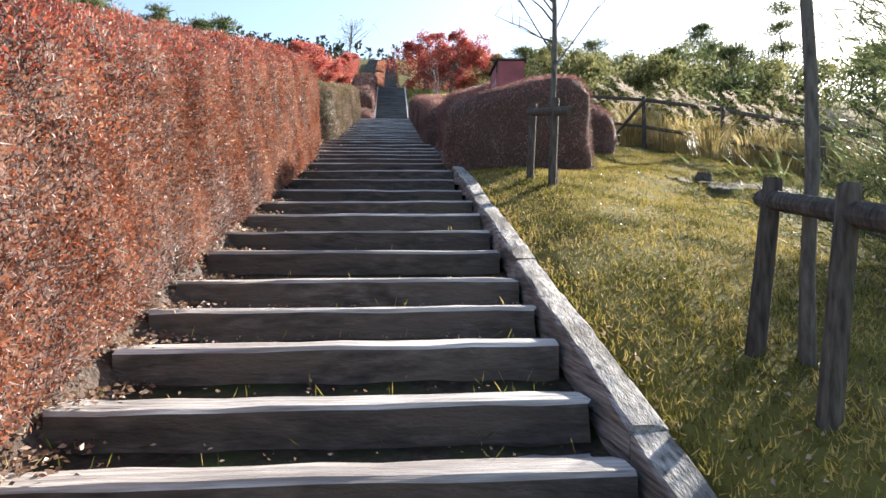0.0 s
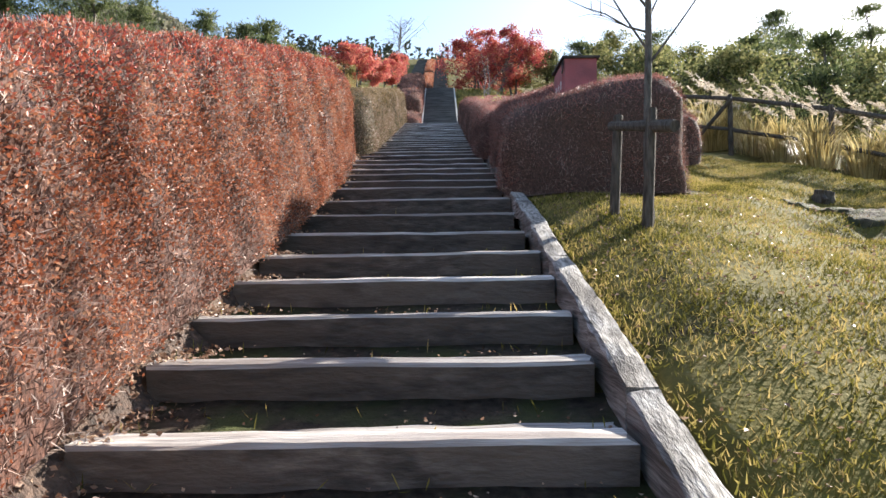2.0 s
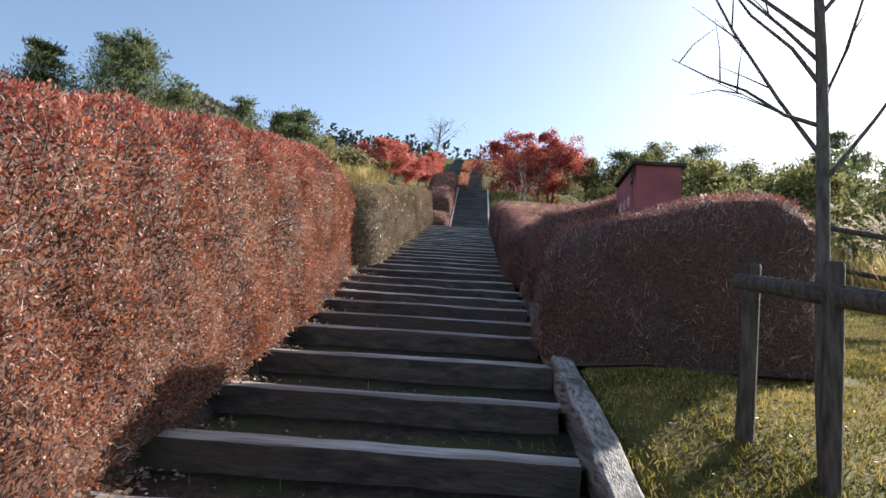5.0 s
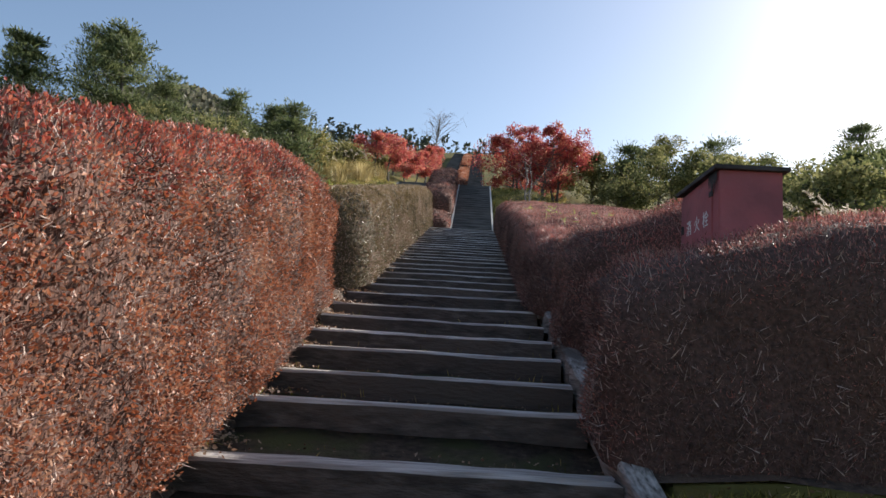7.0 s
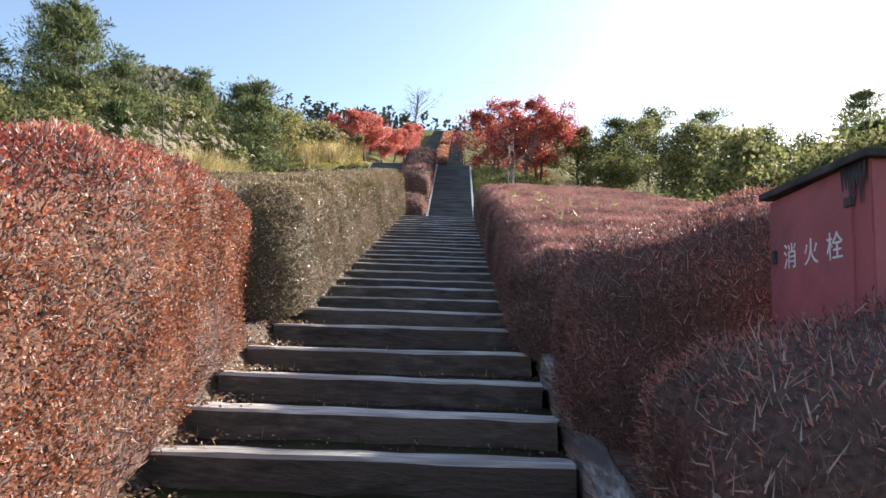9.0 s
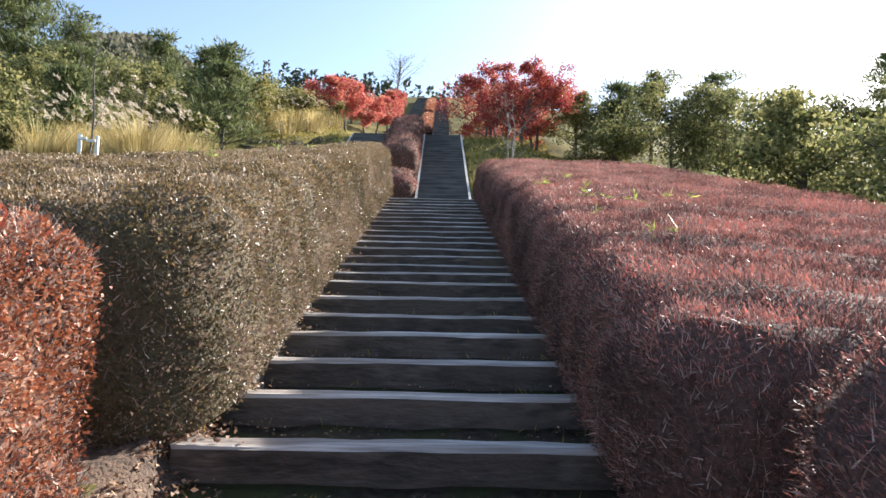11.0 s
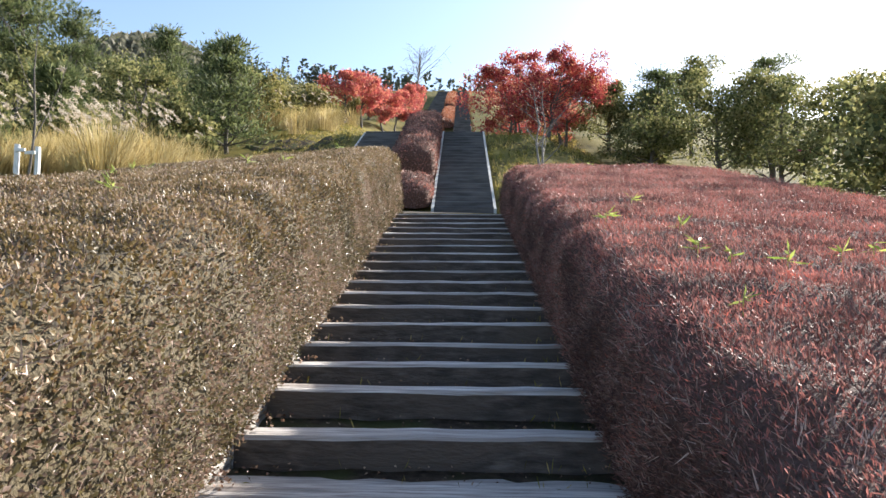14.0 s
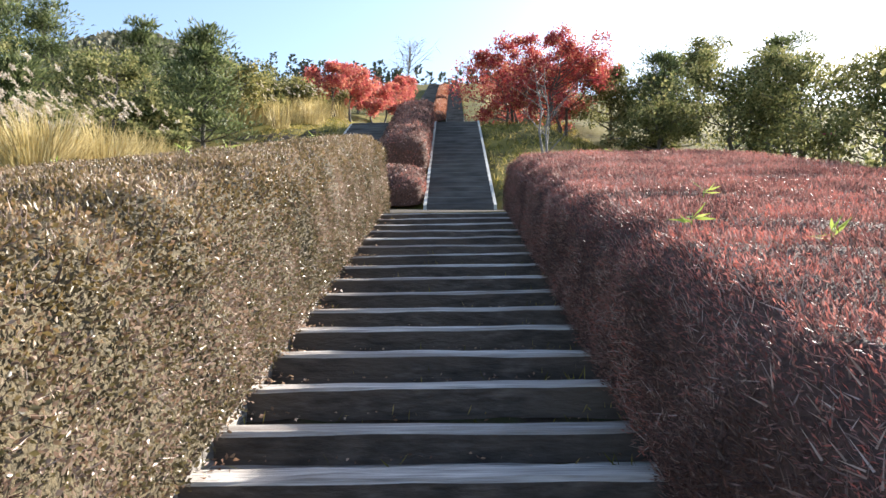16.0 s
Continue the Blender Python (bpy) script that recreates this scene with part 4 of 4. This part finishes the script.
def marker_pole(x, y, h):
    th = tagged(new("marker_pole"), "thin wooden pole tied with pink tape", "pole")
    th.location = (x, y, at_land(x, y) - 0.1)
    log_mesh_parts("pole", (0, 0, 0), (0.02, 0, h), 0.035, 0.03, th)
    bm = bmesh.new()
    for sgn in (-1, 1):
        a = [bm.verts.new(p) for p in ((0, -0.045, h - 0.02), (sgn * 0.2, -0.06, h + 0.09), (sgn * 0.22, -0.05, h - 0.05))]
        b = [bm.verts.new(p.co + Vector((0, 0.012, 0))) for p in a]
        bm.faces.new(a)
        bm.faces.new(b[::-1])
        for k in range(3):
            bm.faces.new((a[k], b[k], b[(k + 1) % 3], a[(k + 1) % 3]))
    part("tape", bm, M_PINK, th, "pink ribbon tape")
    return th


marker_pole(10.75, 34.5, 2.2)


def bare_earth(name, cx, cy, rx, ry, seed, label):
    """A patch of lumpy bare soil that breaks through the lawn."""
    r = np.random.default_rng(seed)
    n = 44
    X, Y = np.meshgrid(np.linspace(-1.15, 1.15, n), np.linspace(-1.15, 1.15, n))
    rad = np.hypot(X, Y) + 0.16 * np.sin(np.arctan2(Y, X) * 5 + seed) + 0.1 * np.sin(np.arctan2(Y, X) * 9)
    x, y = cx + X * rx, cy + Y * ry
    lump = np.abs(np.sin(x * 7 / rx + 2 * np.sin(y * 5 / ry))) * np.abs(np.cos(y * 6 / ry + x * 2)) + r.normal(0, 0.2, X.shape)
    z = land(x, y) + np.where(rad < 0.95, 0.012 + 0.055 * min(1.5, ry) * np.clip(lump, 0, 1.2), -0.12)
    i = (np.arange(n - 1)[:, None] * n + np.arange(n - 1)[None]).ravel()
    me = array_mesh(name, np.stack([x, y, z], -1).reshape(-1, 3), np.stack([i, i + 1, i + n + 1, i + n], 1))
    return tagged(link_mesh(name, me, M_SOIL), label, "earth", kind="structure")


bare_earth("bare_earth", 4.7, 8.7, 0.95, 0.75, 3, "dark clods of bare soil in the lawn")
bare_earth("bare_earth_bank", -7.2, 43.5, 2.6, 1.5, 5, "worn brown soil hollows on the left bank")
bare_earth("bare_earth_bank_upper", -6.4, 38.2, 1.7, 1.0, 6, "worn brown soil hollows on the left bank")
stump = tagged(new("tree_stump"), "small dark weathered stump in the lawn", "stump")
stump.location = (4.9, 10.3, at_land(4.9, 10.3) - 0.06)
log_mesh_parts("stump_body", (0, 0, 0), (0.03, -0.02, 0.17), 0.15, 0.12, stump)
for k, (a, ln) in enumerate(((0.4, 0.3), (2.6, 0.26), (4.4, 0.28))):
    log_mesh_parts("root", (0, 0, 0.09), (ln * math.cos(a), ln * math.sin(a), 0.03), 0.05, 0.025, stump)

# ---- maples ----
for k, (x, y, h, s, m) in enumerate(((2.3, 43.0, 3.9, 2.0, M_DARKMAPLE), (3.4, 41.0, 3.85, 2.2, M_DARKMAPLE), (4.5, 43.0, 3.4, 2.0, M_MAPLE), (3.2, 47.0, 4.2, 2.2, M_DARKMAPLE))):
    broad_tree("maple_tree", "dark red maple with spreading crown beside the stairs", x, y, h, s, m, 500 + k, leaves=11000, size=0.105, first=0.18, n_limbs=26, stems=2, trunk_r=0.07, clump=0.25)
for k, (x, y, h, s) in enumerate(((-8.2, 59.5, 3.6, 1.5), (-7.3, 61.5, 3.9, 1.7), (-6.2, 65.5, 3.7, 1.5), (-5.6, 69.5, 3.8, 1.6), (-5.1, 74.0, 3.8, 1.6), (-4.8, 79.0, 3.8, 1.6))):
    broad_tree("maple_tree", "bright red maple on the lawn", x, y, h, s, M_MAPLE, 520 + k, leaves=5500, size=0.14, first=0.35, n_limbs=14, trunk_r=0.09)
bare = broad_tree("bare_tree", "slender leafless tree with pale branches and red tag", 2.1, 30.2, 3.6, 1.2, M_DARKMAPLE, 540, leaves=0, first=0.3, n_limbs=16, trunk_r=0.04, bark=M_PALEBARK, flat=1.6, stems=2)
bm = box_bm(0.22, 0.02, 0.07, 0.008, (0, -0.05, 0.95))
part("tag", bm, M_PINK, bare, "red ribbon tag")
broad_tree("bare_tree", "distant leafless tree on the ridge", -7.5, 128.0, 8.0, 5.0, M_DARKMAPLE, 541, leaves=0, first=0.25, n_limbs=40, trunk_r=0.16, bark=M_PALEBARK, flat=1.3)

# ---- left-hand wood, pampas and sapling ----
for k, (x, y, h, s) in enumerate(((-23.3, 47.5, 9.6, 3.9), (-19.5, 46.0, 6.4, 2.8), (-10.1, 41.5, 5.0, 2.0), (-27.5, 44.0, 8.5, 3.4), (-16.5, 50.0, 5.6, 2.6), (-13.4, 49.0, 4.6, 2.2), (-30.0, 56.0, 11.0, 4.0), (-14.2, 36.0, 4.0, 1.7))):
    pine("large green pine in the wood" if h > 7 else "smaller green pine at the wood edge", x, y, h, s, 600 + k, sprays=10000 if h > 7 else 6000, size=0.36 if h > 7 else 0.28, first=0.2 if h > 7 else 0.08, trunk_r=0.17 if h > 7 else 0.09)
for k, (x, y, h, s, m) in enumerate(((-14.7, 43.5, 3.9, 2.2, 0), (-15.6, 33.5, 3.6, 1.9, 0), (-12.2, 34.0, 2.7, 1.6, 0), (-17.5, 39.0, 4.6, 2.3, 0), (-20.5, 37.0, 4.4, 2.4, 0), (-10.6, 47.5, 3.0, 1.8, 1), (-12.0, 56.0, 2.4, 1.8, 1),
                                        (-9.8, 57.5, 2.0, 1.6, 1), (-10.9, 63.0, 2.4, 1.9, 1), (-13.5, 60.0, 3.2, 2.1, 0), (-9.2, 66.0, 2.2, 1.7, 1), (-8.4, 73.0, 2.4, 1.8, 1), (-16.5, 58.0, 3.4, 2.2, 0), (-22.0, 56.0, 4.0, 2.6, 0), (-11.2, 39.2, 2.2, 1.3, 0),
                                        (-9.6, 36.6, 1.5, 1.0, 0), (-13.0, 30.0, 2.2, 1.4, 0), (-16.0, 29.0, 2.6, 1.6, 0), (-24.0, 33.0, 5.0, 2.6, 0), (-19.0, 30.0, 3.6, 2.0, 0))):
    broad_tree("shrub" if h < 3.3 else "broadleaf_tree", "yellow green autumn shrub at the wood edge" if m else "dense green tree at the wood edge", x, y, h, s, M_YELLOWBUSH if m else M_BUSH, 640 + k,
               leaves=3800, size=0.175, first=0.1, n_limbs=20, category="shrub" if h < 3.3 else "tree")
for k in range(34):
    x, y = r0.uniform(-9.8, -6.6), r0.uniform(25.0, 32.0)
    if x > -6.2 - (y - 24) * 0.12:
        continue
    pampas("golden pampas grass clump with cream plumes", x, y, 700 + k, h=r0.uniform(1.8, 2.5), spread=0.75, blades=420, plumes=int(r0.integers(3, 7)))
for k in range(22):
    pampas("pale pampas grass clump far along the wood", r0.uniform(-11.0, -7.0), r0.uniform(46, 60), 760 + k, h=1.8, spread=0.9, blades=160, plumes=int(r0.integers(2, 7)))
sapling(-6.6, 22.9, 3.2, 9, 0.022, "thin bare sapling between two white stakes", [(0.4, 1.2, 2.5, 0.8), (0.6, 4.0, 2.5, 0.6)])
for dx, hh in ((-0.16, 1.32), (0.16, 1.28)):
    stake = tagged(new("sapling_stake"), "short white painted stake beside a sapling", "stake", group="white stakes")
    stake.location = (-6.6 + dx, 22.8, at_land(-6.6, 22.8) - 0.1)
    bm = box_bm(0.06, 0.06, hh, 0.008, (0, 0, hh / 2))
    part("post", bm, M_WHITE, stake)
    bm = box_bm(0.16, 0.04, 0.05, 0.006, (-dx / 2, -0.06, hh - 0.1))
    part("crosspiece", bm, M_WHITE, stake)

# sprigs that grow through the broad hedge tops
for k, (x, y) in enumerate(((1.26, 16.6), (1.36, 16.4), (1.6, 16.27), (1.94, 16.4), (2.17, 16.5), (1.1, 15.6), (1.0, 17.8), (1.24, 14.6), (1.42, 14.65), (1.38, 17.3), (1.46, 18.9), (4.0, 20.7), (4.2, 20.9), (1.9, 24.6), (2.2, 24.8))):
    bamboo_grass(x, y, float(crest_broad(x, y)) + 0.02, 800 + k, n=6 if k % 3 else 9, size=0.08 if k % 2 else 0.105)
for k, (x, y) in enumerate(((-2.1, 20.4), (-2.7, 21.0), (-2.2, 24.5), (-3.3, 19.0), (-2.5, 17.4), (-4.4, 22.0), (-4.9, 22.6))):
    bamboo_grass(x, y, float(crest_olive(x, y)) + 0.02, 830 + k, n=8, size=0.11)

# ---- far woods ----
r1 = np.random.default_rng(90)
pts, axs = [], []
for k in range(520):
    x = r1.uniform(-150, 25)
    y = r1.uniform(150, 185) + max(0, -x - 20) * 0.25
    h = r1.uniform(2.2, 4.6) * (1 if x > -25 else 1.5)
    z0 = at_land(x, y)
    for q in range(40):
        u = r1.random() ** 0.8
        a = r1.uniform(0, 6.28)
        rr = h * 0.24 * (1 - u) + 0.06
        pts.append((x + rr * math.cos(a) * 0.5, y + rr * math.sin(a) * 0.5, z0 + h * u))
        axs.append((math.cos(a), math.sin(a), 0.5))
far = leaf_mesh("far_woods", np.array(pts), np.array(axs) + r1.normal(0, 0.2, (len(pts), 3)), r1, 0.95, 0.6)
tagged(link_mesh("far_woods", far, M_FARWOOD), "dark line of distant conifers on the ridge", "woods", kind="stuff")
n = 45000
x = r1.uniform(-330, -30, n)
y = r1.uniform(215, 420, n)
p = np.stack([x, y, land(x, y) + r1.uniform(0, 4, n)], 1)
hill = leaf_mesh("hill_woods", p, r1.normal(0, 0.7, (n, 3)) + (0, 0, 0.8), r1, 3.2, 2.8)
tagged(link_mesh("hill_woods", hill, M_HILL), "wooded hill in the distance, leaves paled for haze", "woods", kind="stuff")

# ---- lawn, weeds and litter ----
def turf(name, n, x0, x1, y0, y1, seed, h, w, mat, label, skip=None):
    r = np.random.default_rng(seed)
    x, y = r.uniform(x0, x1, n), r.uniform(y0, y1, n)
    if skip is not None:
        keep = ~skip(x, y)
        x, y = x[keep], y[keep]
    dens = np.sin(x * 2.3 + y * 1.1) * np.sin(y * 2.7 - x * 0.7) + r.normal(0, 0.6, len(x))
    x, y = x[dens > -0.7], y[dens > -0.7]
    p = np.stack([x, y, land(x, y) - 0.005], 1)
    ax = r.normal(0, 0.55, (len(x), 3)) + (0, 0, 0.7)
    return tagged(link_mesh(name, leaf_mesh(name, p, ax, r, h, w, 0.0, blade=True), mat), label, "grass", kind="stuff")


def bank_skip(x, y):
    return ((x > 0.8) & (x < 3.0) & (y > 8.95) & (y < 12.6)) | (y > 13.5)


turf("lawn_grass", 260000, 1.0, 7.0, 0.5, 13.5, 61, 0.045, 0.009, M_GRASS, "short yellow green autumn lawn", bank_skip)
turf("lawn_grass_far", 60000, -9.0, 5.5, 26.5, 62, 62, 0.16, 0.03, M_GRASS, "straw coloured lawn on the upper slope",
     lambda x, y: ((x > -4.0) & (x < 0.9) & (y > 29)) | ((x > -4.6) & (x < 1.2) & (y < 31)) | ((y < 26) & (x < -1.3)) | ((y < 25.5) & (x > 0.8)))


def litter(name, n, seed, where, size, mat, label):
    r = np.random.default_rng(seed)
    p = where(r, n)
    ax = r.normal(0, 1, (len(p), 3)) * (1, 1, 0.3)
    return tagged(link_mesh(name, leaf_mesh(name, p, ax, r, size, size * 0.6), mat), label, "leaves", kind="stuff")


STEP_Y = np.array(EDGES)


def on_stairs(x, y):
    k = np.clip(np.searchsorted(STEP_Y, y) - 1, 0, len(STEP_Y) - 1)
    return base(STEP_Y[k])


def beside_hedge(r, n):
    y = r.uniform(-1.5, 24.4, n)
    x = LEFT - 0.08 + np.abs(r.normal(0, 0.15, n))
    return np.stack([x, y, np.maximum(on_stairs(x, y), base(y) - 0.45 * np.clip((x + 1.38) / 0.18, 0, 1)) + r.uniform(0.0, 0.03, n)], 1)


def over_steps(r, n):
    k = r.integers(0, len(EDGES) - 1, n)
    y = STEP_Y[k] + r.uniform(0.22, 0.55, n)
    x = r.uniform(LEFT, RIGHT, n)
    return np.stack([x, y, base(STEP_Y[k]) - 0.005 + r.uniform(0, 0.012, n)], 1)


def over_bank(r, n):
    x, y = r.uniform(1.0, 6.0, n), r.uniform(1.0, 9.0, n)
    return np.stack([x, y, land(x, y) + r.uniform(0.01, 0.04, n)], 1)


litter("leaf_litter", 11000, 71, beside_hedge, 0.032, M_LITTER, "dry brown leaves fallen along the hedge foot")
litter("step_litter", 1800, 72, over_steps, 0.022, M_LITTER, "small dry leaves on the treads")
litter("bank_litter", 2600, 73, over_bank, 0.03, M_LITTER, "dry fallen leaves on the lawn")


def weeds(r, n):
    k = r.integers(0, len(EDGES) - 1, n)
    c = r.random(n)
    x = np.where(c < 0.35, LEFT + np.abs(r.normal(0, 0.12, n)), np.where(c < 0.6, 0.5 + r.normal(0, 0.1, n), np.round(r.uniform(LEFT, RIGHT, n) * 3) / 3 + r.normal(0, 0.05, n)))
    y = STEP_Y[k] + r.choice([0.21, 0.5], n) + r.normal(0, 0.012, n)
    return np.stack([x, y, base(STEP_Y[k]) - 0.02], 1)


rw = np.random.default_rng(74)
p = weeds(rw, 1500)
tagged(link_mesh("step_weeds", leaf_mesh("step_weeds", p, rw.normal(0, 0.5, (len(p), 3)) + (0, -0.2, 0.9), rw, 0.075, 0.006), M_GRASS), "thin grass growing between the sleepers", "weeds", kind="stuff")
